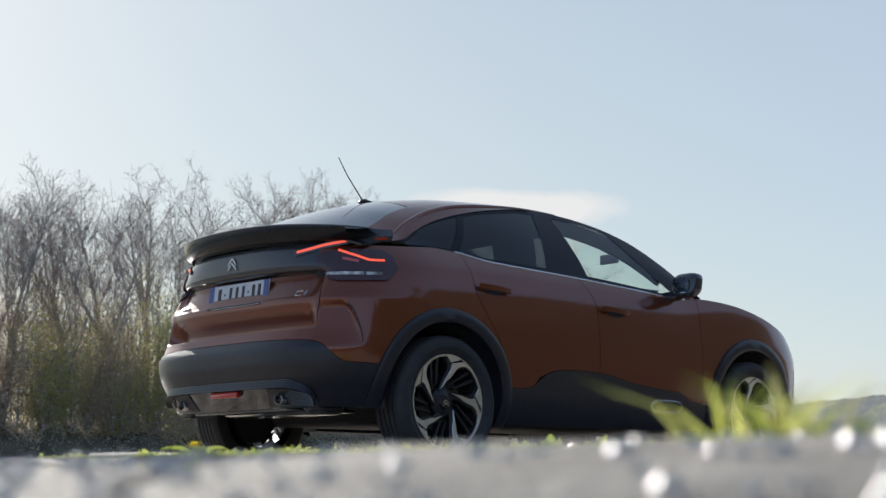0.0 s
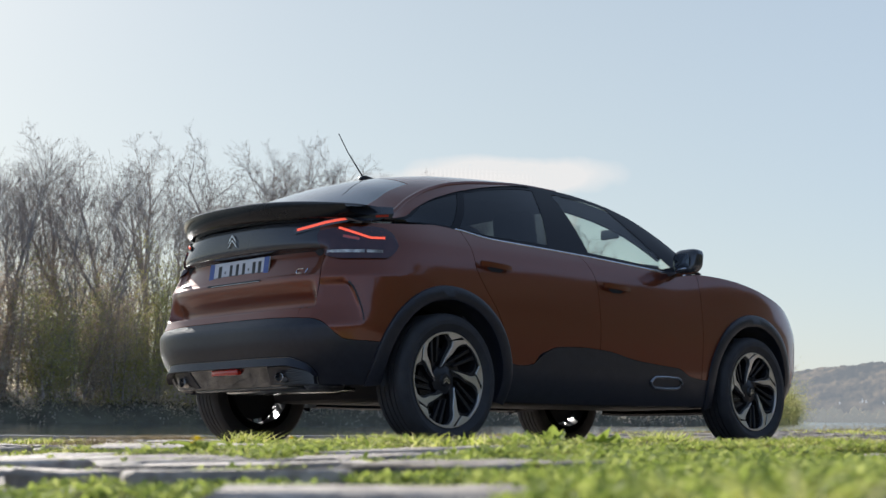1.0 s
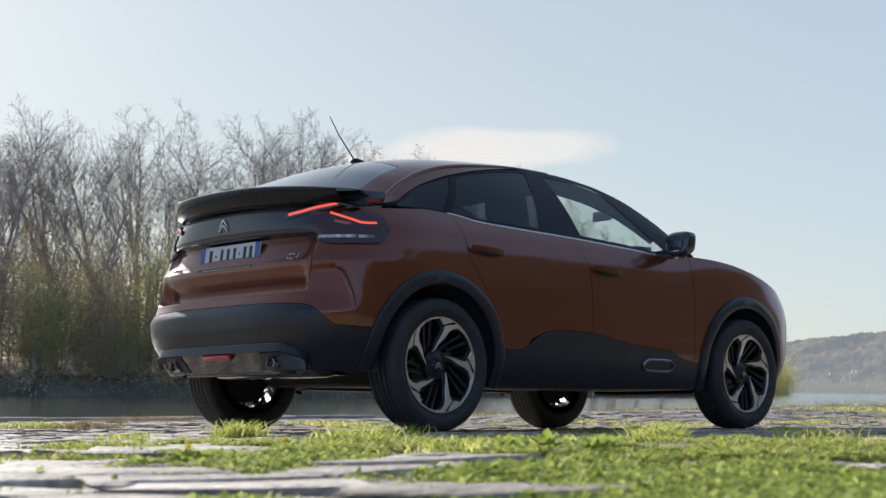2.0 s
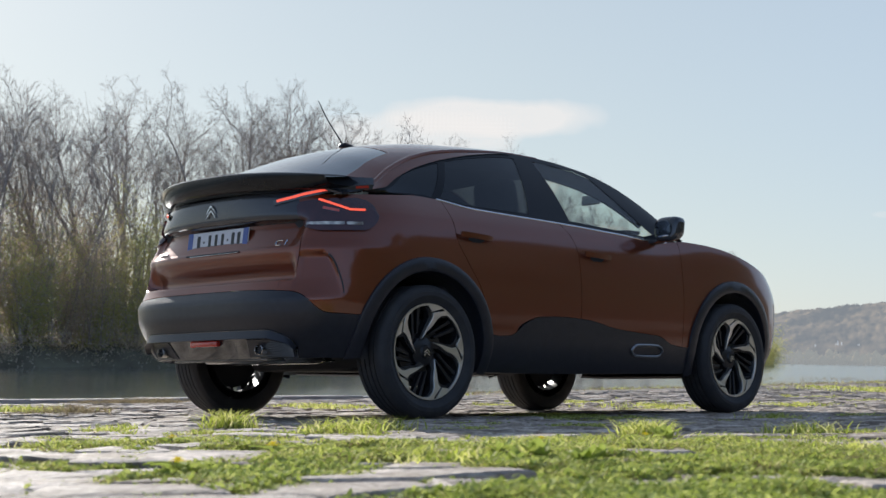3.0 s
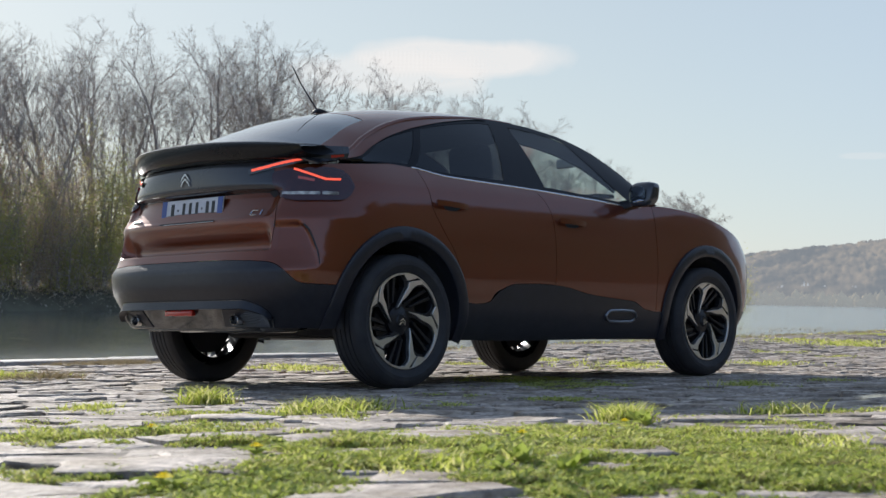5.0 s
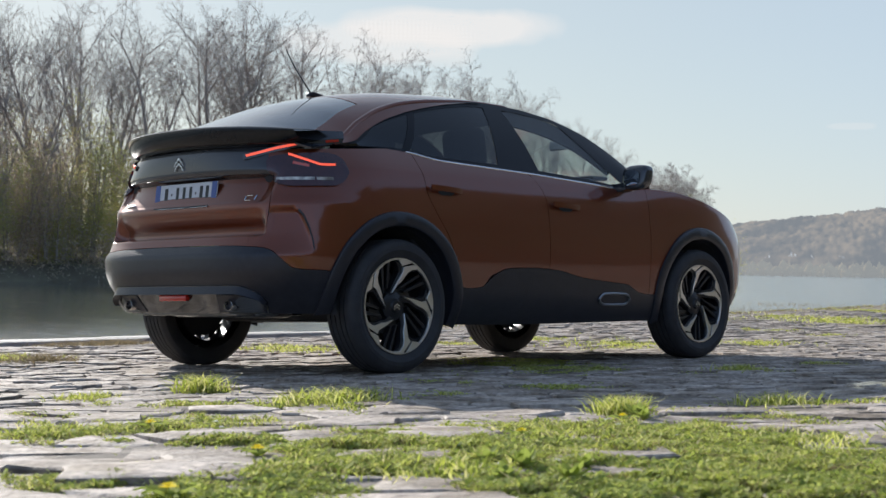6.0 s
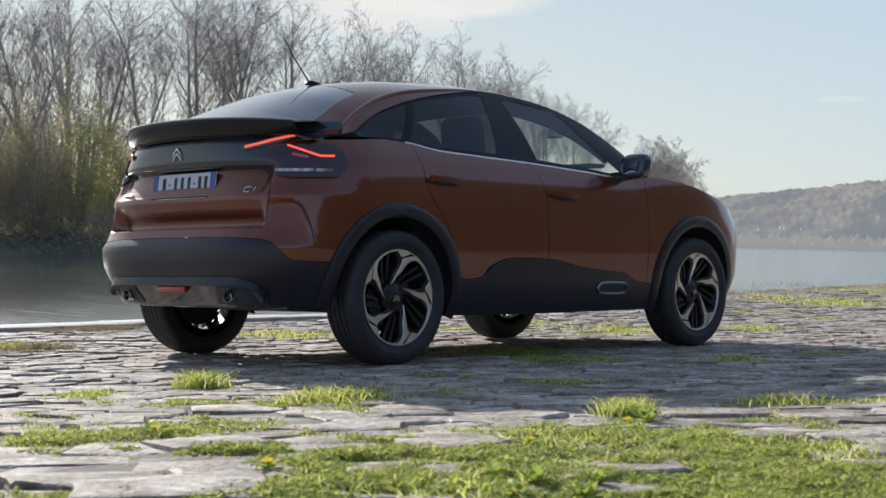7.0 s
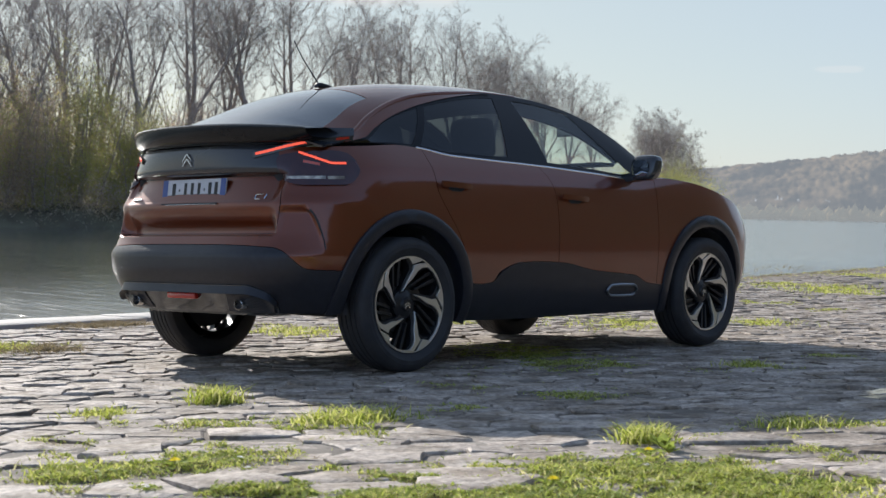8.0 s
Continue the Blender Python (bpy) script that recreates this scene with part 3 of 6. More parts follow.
        put("led_strip", ribbon([on_u(u, barz(u), 0.010) for u in span(0.305, 0.60, 10)], 0.012, 0.005), LED, bar, "lit red strip")
        put("lamp_lens", ribbon([on_u(u, barz(u), 0.010) for u in span(0.66, 0.80, 8)], 0.012, 0.003), LAMP_RED, bar)
        # black end piece between spoiler and side window
        low_edge = lambda u: on_u(u, barz(u) + 0.010, 0.003)
        put("spoiler_end", sheet(lambda u, k: low_edge(u).lerp(Vector((low_edge(u).x + 0.025, low_edge(u).y * 0.955, 1.222 + 0.030 * (u - 0.5))), k), span(0.46, 0.83, 16), span(0, 1, 4), 0.03), GLOSS_BLACK, root, "gloss black end piece of the spoiler")
        # slit behind the rear arch
        put("side_slit", tube([on_u(slit_u(z) + 0.006, z, 0.0) for z in span(0.815, 0.622, 16)], 0.006, 0.003, 8), DARK, root)
        # sill badge
        hexa = ((1.648, 0.373), (1.668, 0.395), (1.690, 0.405), (1.79, 0.407), (1.895, 0.403), (1.925, 0.392), (1.942, 0.373), (1.925, 0.352), (1.895, 0.341), (1.79, 0.340), (1.690, 0.343), (1.668, 0.352), (1.648, 0.373))
        loop = [side_point(x, z, 0.008) for x, z in hexa]
        put("sill_badge", tube(loop, 0.008, n=6), SATIN_GREY, root, "grey ring trim on the sill")
        # wing mirror
        mir = bmesh.new()
        bmesh.ops.create_uvsphere(mir, u_segments=28, v_segments=18, radius=1)
        for v in mir.verts:
            x, y, z = v.co
            sx = 0.078 if x > 0 else 0.045
            sq = lambda c: math.copysign(abs(c) ** 0.62, c)
            v.co = Vector((1.885 + sx * sq(x) + 0.02 * z, -0.975 - (0.088 + 0.012 * z) * sq(y), 1.094 + 0.076 * sq(z)))
        mirror = put("wing_mirror", mir, GLOSS_BLACK, root, "gloss black wing mirror")
        put("mirror_glass", sheet(lambda r, a: Vector((1.8335 - 0.003 * (1 - r), -0.975 + 0.056 * r * math.copysign(abs(math.cos(a)) ** 0.7, math.cos(a)), 1.092 + 0.048 * r * math.copysign(abs(math.sin(a)) ** 0.7, math.sin(a)))), (0.01, 0.6, 1.0), span(0, 2 * math.pi, 32)), MIRROR, mirror, "mirror glass")
        put("mirror_arm", ribbon([(1.93, -0.80, 1.035), (1.92, -0.90, 1.04), (1.90, -0.98, 1.06)], 0.05, 0.07), GLOSS_BLACK, mirror)
        # interior
        for sx, top in ((1.12, 1.17), (0.34, 1.10)):
            seat = put("front_seat" if sx > 1 else "rear_seat", box(0.14, 0.50, 0.62, (sx - 0.0, -0.37, top - 0.33), 0.05, 3, pose(0, 0, 0, 0, -12, 0)), SEAT, root, "black cloth car seat")
            put("seat_cushion", box(0.50, 0.50, 0.16, (sx + 0.30, -0.37, 0.62), 0.05, 3), SEAT, seat)
            put("headrest", box(0.11, 0.30, 0.24, (sx - 0.085, -0.37, top + 0.08), 0.054, 4, pose(0, 0, 0, 0, -8, 0)), SEAT, seat)
        put("door_lining", box(1.9, 0.06, 0.5, (1.15, -0.745, 0.80), 0.01), SEAT, root)
        # exhaust
        pipe = lathe([(0.0, 0.06), (0.0255, 0.06), (0.026, 0.004), (0.0275, 0.0), (0.0295, 0.001), (0.030, 0.005), (0.030, 0.12)], 28)
        bmesh.ops.scale(pipe, vec=(1.15, 1, 0.85), verts=pipe.verts)
        bmesh.ops.rotate(pipe, matrix=Matrix.Rotation(radians(-90), 3, "Z"), verts=pipe.verts)
        bmesh.ops.translate(pipe, vec=(-0.738, -0.425, 0.350), verts=pipe.verts)
        put("exhaust_tip", pipe, PIPE, root, "oval chrome exhaust tip")
    # rear, full width
    bump = part("rear_bumper", sheet(lambda u, v: hull2(u, sill(hull(abs(u), 0.62).x) + (clad(hull(abs(u), 0.62).x) - 0.003 - sill(hull(abs(u), 0.62).x)) * v), span(-u_of_x(-0.30), u_of_x(-0.30), 110), span(0, 1, 20), 0.02, not_in_arch), BLACK_PLASTIC, root, "black plastic rear bumper")
    part("bumper_band", sheet(lambda u, v: hull2(u, clad(hull(abs(u), 0.62).x) + (0.692 - clad(hull(abs(u), 0.62).x)) * v), span(-0.270, 0.270, 60), span(0, 1, 8), 0.0), PAINT, root)
    gate = part("tailgate", sheet(lambda s, v: hull2(s * gate_u(0.694 + 0.288 * v), 0.694 + 0.288 * v), span(-1, 1, 80), span(0, 1, 70), 0.015), PAINT, root, "copper tailgate with a number plate")
    part("rear_panel", sheet(lambda s, v: hull2(s * (gate_u(0.983 + 0.154 * v) + 0.004), 0.983 + 0.154 * v), span(-1, 1, 80), span(0, 1, 22), 0.015), GLOSS_BLACK, gate, "gloss black panel")
    # plate, with bars for its characters
    px, pz = -0.672, 0.926
    plate = part("number_plate", box(0.008, 0.52, 0.11, (0, 0, 0), 0.002, 1), WHITE_PLATE, gate, "white number plate with blue ends")
    plate.matrix_local = pose(px - 0.006, 0, pz - 0.002, 0, 7, 0)
    for y, mat in ((0.239, PLATE_BLUE), (-0.239, PLATE_BLUE)):
        part("plate_end", box(0.002, 0.04, 0.108, (-0.0045, y, 0)), mat, plate)
    for y, w in ((0.165, 0.05), (0.118, 0.018), (0.068, 0.04), (0.012, 0.04), (-0.044, 0.04), (-0.088, 0.018), (-0.133, 0.044), (-0.183, 0.044)):
        part("plate_bar", box(0.002, w * 0.56, 0.072 if w > 0.02 else 0.012, (-0.0045, y, 0)), PLATE_INK, plate)
    for k in range(2):
        z = 1.058 + 0.030 * k
        ch = part("chevron", extruded([(-0.044, z - 0.022), (-0.029, z - 0.003), (0, z + 0.024), (0.029, z - 0.003), (0.044, z - 0.022), (0.044, z - 0.016), (0.030, z + 0.004), (0, z + 0.032), (-0.030, z + 0.004), (-0.044, z - 0.016)], 0.008), CHROME, gate, "chrome chevron emblem")
        ch.matrix_local = pose(-0.726, 0, 0.19, 0, 0, -90) @ Matrix.Scale(0.82, 4)
    # bright badges: an open ring and a short upright on one side, a plain bar on the other
    def on_gate(y, z):
        u = 2 / math.pi * math.asin((abs(y) / half_width(z)) ** (rear_square(z) / 2))
        return hull2(u if y < 0 else -u, z) + Vector((-0.004, 0, 0))
    part("badge", tube([on_gate(y, z) for y, z in ((-0.522, 0.893), (-0.490, 0.893), (-0.484, 0.888), (-0.484, 0.874), (-0.490, 0.869), (-0.522, 0.869))], 0.0035, n=6), CHROME, gate, "small chrome badge")
    part("badge", tube([on_gate(y, z) for y, z in ((-0.545, 0.893), (-0.545, 0.881), (-0.545, 0.868))], 0.0035, n=6), CHROME, gate, "small chrome badge")
    part("badge", tube([on_gate(y, 0.882) for y in (0.45, 0.50, 0.55)], 0.006, n=6), CHROME, gate, "small chrome badge")
    # a dark strip paints the crease's shade, an added chrome strip its sky glint
    part("groove_shade", box(0.006, 0.46, 0.007, (-0.716, 0, 0.853)), DARK, gate)
    part("groove_glint", box(0.004, 0.42, 0.003, (-0.720, -0.02, 0.8485), 0.001, 1), CHROME, gate, "thin chrome strip added for the glint in the boot crease")
    # spoiler
    def wing(s, k):
        a = abs(s)
        te = -0.79 + 0.25 * a ** 2.8
        z = 1.240 - 0.022 * a * a
        h = 1 - 0.55 * a ** 8
        x, dz = ((0.24, 0.010), (0.10, 0.014), (0.012, 0.006), (0.0, -0.002), (0.0, -0.016), (0.010, -0.050), (0.022, -0.076), (0.05, -0.092), (0.20, -0.105))[k]
        return Vector((te + x, -0.695 * s, z + dz * h))
    part("spoiler", sheet(wing, span(1, -1, 60), range(9)), SPOILER_BLACK, root, "gloss black rear spoiler", sharp=50)
    # roof, glass
    part("rear_window", sheet(lambda p, k: canopy(p, k * rail_q(p)), span(0.0, 0.265, 24), span(1, -1, 40)), SCREEN_GLASS, root, "sloping tinted rear window")
    part("roof", sheet(lambda p, k: canopy(p, k * rail_q(p)), span(0.268, 0.635, 34), span(1, -1, 40), 0.01), PAINT, root)
    part("windscreen", sheet(lambda p, k: canopy(p, k * rail_q(p)), span(0.638, 0.985, 30), span(1, -1, 40)), CLEAR_GLASS, root)
    part("headlining", sheet(lambda p, q: canopy(p, q) - Vector((0, 0, 0.075)), span(0.27, 0.67, 20), span(-0.97, 0.97, 16)), SEAT, root)
    # antenna
    fin = part("antenna", extruded([(-0.05, 0), (0.10, 0), (0.05, 0.018), (-0.02, 0.030), (-0.045, 0.020)], 0.035, 0.006), BLACK_PLASTIC, root, "black roof aerial")
    fin.location = (0.20, -0.018, mid_z(0.22) - 0.004)
    part("antenna_mast", tube([(-0.025, 0.0175, 0.02), (-0.14, 0.0175, 0.15), (-0.205, 0.0175, 0.245)], 0.0042, 0.0026, 6), GLOSS_BLACK, fin)
    # bonnet and front
    def lid(u, k):
        x = hull(u, 0.62).x
        e = hull(u, belt(x) - 0.004)
        c = Vector((e.x, 0, e.z + 0.055))
        return Vector((e.x, e.y * k, e.z + (c.z - e.z) * (1 - abs(k) ** 2.4)))
    for s in (-1, 1):
        part("bonnet_gap", ribbon([lid(u, 0.955 * s) + Vector((0, 0, 0.0005)) for u in span(u_of_x(2.20), 2.66, 24)], 0.006, 0.003, Vector((0, -s, 0.2))), DARK, root)
    part("bonnet", sheet(lid, span(u_of_x(2.16), 2.70, 30), span(1, -1, 30), 0.0), PAINT, root)
    def nose(u, v):
        uu = u if u <= 3 else 6 - u
        x = hull(uu, 0.62).x
        z = sill(x) + (clad(x) - sill(x)) * v
        p = hull(uu, z)
        if u > 3:
            p.y = -p.y
        return p
    part("front_bumper", sheet(nose, span(u_of_x(2.98), 6 - u_of_x(2.98), 60), span(0, 1, 12), 0.02, not_in_arch), BLACK_PLASTIC, root)
    def grille(u, v):
        uu = u if u <= 3 else 6 - u
        x = hull(uu, 0.62).x
        z = clad(x) + (belt(x) - clad(x)) * v
        p = hull(uu, z)
        if u > 3:
            p.y = -p.y
        return p
    part("front_grille", sheet(grille, span(2.70, 3.30, 50), span(0, 1, 20)), GLOSS_BLACK, root)
    def lid_front(u, v):
        p = grille(u, 1)
        q = lid(2.70, 1 - 2 * (u - 2.70) / 0.6)
        return p.lerp(q, v)
    part("bonnet_nose", sheet(lid_front, span(2.70, 3.30, 30), span(0, 1, 10)), PAINT, root)
    # under and inside
    part("underbody", box(3.20, 1.28, 0.20, (1.62, 0, 0.355), 0.04, 2), DARK, root)
    part("rear_floor", box(0.75, 1.15, 0.12, (-0.32, 0, 0.42), 0.03), DARK, root)
    part("silencer", box(0.30, 0.75, 0.12, (-0.42, -0.05, 0.345), 0.05, 3), PIPE, root)
    part("cabin_floor", box(2.9, 1.30, 0.12, (1.15, 0, 0.50)), DARK, root)
    part("boot_floor", box(0.9, 1.2, 0.10, (-0.15, 0, 0.98), 0.03), SEAT, root)
    part("dashboard", box(0.55, 1.40, 0.32, (2.32, 0, 0.88), 0.08, 3), SEAT, root)
    part("dash_hood", box(0.16, 0.80, 0.025, (2.30, 0.02, 1.150), 0.01), SEAT, root)
    part("dash_screen", box(0.02, 0.28, 0.12, (2.04, 0.0, 1.06), 0.006), GLOSS_BLACK, root)
    part("interior_mirror", box(0.025, 0.15, 0.065, (2.08, -0.22, 1.355), 0.012, 3), LINING, root)
    ring = [(1.78 + 0.06 * math.sin(2 * math.pi * i / 24), 0.37 + 0.18 * math.cos(2 * math.pi * i / 24), 0.97 + 0.165 * math.sin(2 * math.pi * i / 24)) for i in range(25)]
    part("steering_wheel", tube(ring, 0.014, n=8), SEAT, root)
    # diffuser with fog lamp
    dtop = curve((0, 0.447), (0.22, 0.447), (0.275, 0.432), (0.335, 0.405), (0.37, 0.365))

    def skid(u, v, off=0.008):
        z = 0.308 + (dtop(abs(u)) - 0.308) * v
        return hull2(u, z) + outward(u, z) * off
    dif = part("diffuser", sheet(skid, span(-0.37, 0.37, 60), span(0, 1, 12), 0.03), GREY_TRIM, root, "grey glossy lower bumper insert")
    part("diffuser_lip", sheet(lambda u, v: skid(u, 0.70 + 0.30 * max(v, 0), 0.010 if v < 0 else 0.048 - 0.042 * v), span(-0.37, 0.37, 60), (-1, 0, 0.08, 0.3, 0.6, 1), 0.01), BLACK_PLASTIC, dif, "black upper lip")
    part("diffuser_floor", box(0.45, 0.80, 0.02, (-0.44, 0, 0.306), 0.004), GREY_TRIM, dif)
    part("fog_lamp", box(0.03, 0.235, 0.034, (-0.752, 0, 0.388), 0.010), LAMP_RED, dif, "red rear fog lamp")
    for s in (-1, 1):
        part("pipe_surround", sheet(lambda u, v: skid(u * s, 0.05 + 0.62 * v, 0.014), span(0.11, 0.36, 20)[::s], span(0, 1, 8), 0.02), BLACK_PLASTIC, dif, "black mesh panel round the exhaust")
    for s in (-1, 1):
        for k in range(9):
            v = 0.10 + 0.062 * k
            part("mesh_slat", ribbon([skid(u * s, v, 0.017) for u in span(0.135 + 0.012 * k, 0.35, 8)[::s]], 0.0035, 0.004), GLOSS_BLACK, dif)
    # wheels
    w = make_wheel(root)
    w.matrix_local = pose(0, -0.885, WHEEL_R)
    for x, side, turn in ((2.67, -1, -19), (0, 1, 10), (2.67, 1, 50)):
        c = copy_thing(w, pose(x, side * 0.885, WHEEL_R, 0, turn, 0) @ (Matrix.Rotation(math.pi, 4, "Z") if side > 0 else Matrix()))
        c.parent = root
    root.matrix_world = QUAY
    return root


car()
# ---- the quay ----
EDGE = lambda x: 3.6 + 0.06 * x          # the quay's edge over the river
HERE = Vector((-5.4, -6.35, 0))             # a reference spot on the quay
WAY, SIDE = Vector((0.70, 0.714, 0)), Vector((0.714, -0.70, 0))
WATER_Z = -0.55
RISE = lambda x, y: 0.0297 * (y - 0.6) * smooth(0.4, 1.4, y) + 0.012 * (min(x, 30) - 3.0) * smooth(3.0, 5.0, x)


def joined(name, verts, faces, mat, kind="", label="", category="", smooth_=False, m=None):
    me = bpy.data.meshes.new(name)
    me.from_pydata(verts, [], faces)
    me.materials.append(mat)
    if smooth_:
        me.shade_smooth()
    ob = new(name, me)
    if m:
        ob.matrix_world = m
    return tagged(ob, label, category, "", kind)


def paving_height(x, y):
    """Top of the paving: level under the car, rising a little towards the river and beyond the car, sinking towards the ledge by the reference spot."""
    p = Vector((x, y, 0)) - HERE
    d, lat = p.dot(WAY), p.dot(SIDE)
    calm = min(smooth(0.3, 2.0, abs(y) - 0.6) + smooth(0.5, 2.0, abs(x - 1.3) - 1.6), 1)
    return -0.047 * (1 - smooth(0.4, 3.4, d)) + 0.05 * lat * (1 - smooth(0.8, 2.2, d)) + 0.016 * calm * noise.noise((x * 0.55, y * 0.55, 4)) - 0.004 - 0.030 * (1 - smooth(0.15, 1.05, d)) + RISE(x, y)


def ground_height(x, y):
    """Soil under the setts; it falls away behind the ledge."""
    p = Vector((x, y, 0)) - HERE
    d, lat = p.dot(WAY), p.dot(SIDE)
    return paving_height(x, y) - 0.0085 - 0.30 * smooth(0.25, -0.3, d) * (1 - smooth(4, 6, abs(lat))) + 0.005 * noise.noise((x * 3.1, y * 3.1, 0)) + 0.004 * noise.noise((x * 9, y * 9, 3))


def quay():
    xs = sorted(set([-260, -120, -60, -30, -15, -10] + [round(-8 + 0.2 * i, 3) for i in range(160)] + [26, 32, 45, 70, 120, 260]))
    vs = [0, 0.02, 0.04, 0.06, 0.08] + [0.1 + 0.0085 * i for i in range(71)] + [0.72, 0.76, 0.8, 0.86, 0.92, 0.96, 1]
    back = curve((0, 0.0), (0.7, 14.0), (0.72, 18), (0.76, 23), (0.8, 28), (0.86, 35), (0.92, 42), (0.96, 52), (1, 300))
    verts = []
    for x in xs:
        for v in vs:
            y = EDGE(x) - back(v)
            # the unseen landward ground rises 2 m, added to shape reflections
            verts.append((x, y, ground_height(x, y) + 2.0 * smooth(19, 48, EDGE(x) - y)))
    n = len(vs)
    faces = [(i * n + j, i * n + j + 1, (i + 1) * n + j + 1, (i + 1) * n + j) for i in range(len(xs) - 1) for j in range(n - 1)]
    q = joined("pavement", verts, faces, SOIL, "structure", "worn stone sett quay with grass in the joints", "pavement", True, QUAY)
    return q


pavement = quay()
# dark tone for the unseen slope that the car's side reflects
SLOPE = material("dark_slope", (0.020, 0.024, 0.012), 0.95, 0, (0.062, 0.058, 0.032), 0.9, 1.0, 3)


def reflection_slope():
    """Unseen slope added to darken reflections in the car; it closes the quay's landward side, rising beyond the car.
    """
    verts, faces = [], []
    ss = span(0, 1, 40)
    xs = span(-40, 160, 400)
    for x in xs:
        tall = 0.8 + 14 * smooth(-18, 7, x)
        for q in ss:
            y = EDGE(x) - 13.5 + 4.5 * smooth(-3, 3, x) - (32 + 4 * smooth(-3, 3, x)) * q
            verts.append((x, y, 0.12 + tall * smooth(0.05, 0.85, q) * (1 + 0.22 * noise.noise((x * 0.22, q * 3, 8)) + 0.30 * noise.noise((x * 0.7, q * 5, 2)) + 0.22 * noise.noise((x * 1.9, q * 9, 12))) + 0.5 * min(q * 4, 1) * noise.noise((x * 1.7, q * 40, 6))))
    n = len(ss)
    faces = [(i * n + j, (i + 1) * n + j, (i + 1) * n + j + 1, i * n + j + 1) for i in range(len(xs) - 1) for j in range(n - 1)]
    joined("reflection_bank", verts, faces, SLOPE, "structure", "unseen dark slope added to shape reflections in the car", "bank", True, QUAY)


reflection_slope()


def quay_wall():
    xs = [-260, -60, -20] + [-10 + i for i in range(45)] + [60, 260]
    verts, faces = [], []
    for x in xs:
        y = EDGE(x)
        verts += [(x, y + 0.02, RISE(x, y) - 0.04), (x, y + 0.05, -2.5)]
    for i in range(len(xs) - 1):
        faces.append((2 * i, 2 * i + 1, 2 * i + 3, 2 * i + 2))
    return joined("quay_wall", verts, faces, KERB, "structure", "stone river wall", "wall", False, QUAY)


quay_wall()

ground_v = [(-4000, -4000, -6), (4000, -4000, -6), (4000, 4000, -6), (-4000, 4000, -6)]
joined("ground", ground_v, [(0, 1, 2, 3)], SOIL, "structure", "river bed and far ground", "ground")

WATER = material("river_water", (0.12, 0.135, 0.118), 0.04, 0, None, spec=0.9)


def ripple_water():
    """Wind ripples along the quay; calmer out on the river."""
    n, l = WATER.node_tree.nodes, WATER.node_tree.links
    tc = n.new("ShaderNodeTexCoord")
    lee = n.new("ShaderNodeVectorMath")
    lee.operation = "DOT_PRODUCT"
    lee.inputs[1].default_value = (0.0, 1.0, 0.0)
    l.new(tc.outputs["Object"], lee.inputs[0])
    wide = n.new("ShaderNodeTexNoise")
    wide.inputs["Scale"].default_value = 0.06
    l.new(tc.outputs["Object"], wide.inputs["Vector"])
    jit = n.new("ShaderNodeMath")
    jit.operation = "MULTIPLY_ADD"
    jit.inputs[1].default_value = 16.0
    l.new(wide.outputs["Fac"], jit.inputs[0])
    l.new(lee.outputs["Value"], jit.inputs[2])
    calm = n.new("ShaderNodeMapRange")
    calm.inputs["From Min"].default_value, calm.inputs["From Max"].default_value = 12.0, 30.0
    calm.inputs["To Min"].default_value = 0.45
    l.new(jit.outputs[0], calm.inputs["Value"])
    # open water downstream takes more wind than the reach under the trees
    reach, wind = n.new("ShaderNodeVectorMath"), n.new("ShaderNodeMapRange")
    reach.operation = "DOT_PRODUCT"
    reach.inputs[1].default_value = (0.714, -0.70, 0.0)
    l.new(tc.outputs["Object"], reach.inputs[0])
    l.new(reach.outputs["Value"], wind.inputs["Value"])
    wind.inputs["From Min"].default_value, wind.inputs["From Max"].default_value = -4.0, 12.0
    wind.inputs["To Min"].default_value, wind.inputs["To Max"].default_value = 0.10, 0.19
    l.new(wind.outputs[0], calm.inputs["To Max"])
    mp = n.new("ShaderNodeMapping")
    mp.inputs["Rotation"].default_value = (0, 0, radians(-44))
    mp.inputs["Scale"].default_value = (2.2, 0.7, 1)
    l.new(tc.outputs["Object"], mp.inputs["Vector"])
    last = None
    for sc, dist in ((0.35, 0.30), (1.5, 0.24), (5.0, 0.05)):
        t = n.new("ShaderNodeTexNoise")
        t.inputs["Scale"].default_value, t.inputs["Detail"].default_value = sc, 3
        l.new(mp.outputs[0], t.inputs["Vector"])
        b = n.new("ShaderNodeBump")
        b.inputs["Distance"].default_value = dist
        l.new(calm.outputs[0], b.inputs["Strength"])
        l.new(t.outputs["Fac"], b.inputs["Height"])
        if last:
            l.new(last.outputs[0], b.inputs["Normal"])
        last = b
    l.new(last.outputs[0], n["Principled BSDF"].inputs["Normal"])
    fine = n.new("ShaderNodeMapRange")
    fine.inputs["From Min"].default_value, fine.inputs["From Max"].default_value = 0.10, 0.45
    fine.inputs["To Min"].default_value, fine.inputs["To Max"].default_value = 0.05, 0.30
    l.new(calm.outputs[0], fine.inputs["Value"])
    l.new(fine.outputs[0], n["Principled BSDF"].inputs["Roughness"])


ripple_water()
joined("water", [(-3000, EDGE(-3000) - 0.2, WATER_Z), (3000, EDGE(3000) - 0.2, WATER_Z), (3000, 3500, WATER_Z), (-3000, 3500, WATER_Z)], [(0, 1, 2, 3)], WATER, "structure", "calm rippled river water", "water")


def by_bearing(az, dist, z=0.0):
    a = radians(az)
    return Vector((HERE.x + dist * math.cos(a), HERE.y + dist * math.sin(a), z))


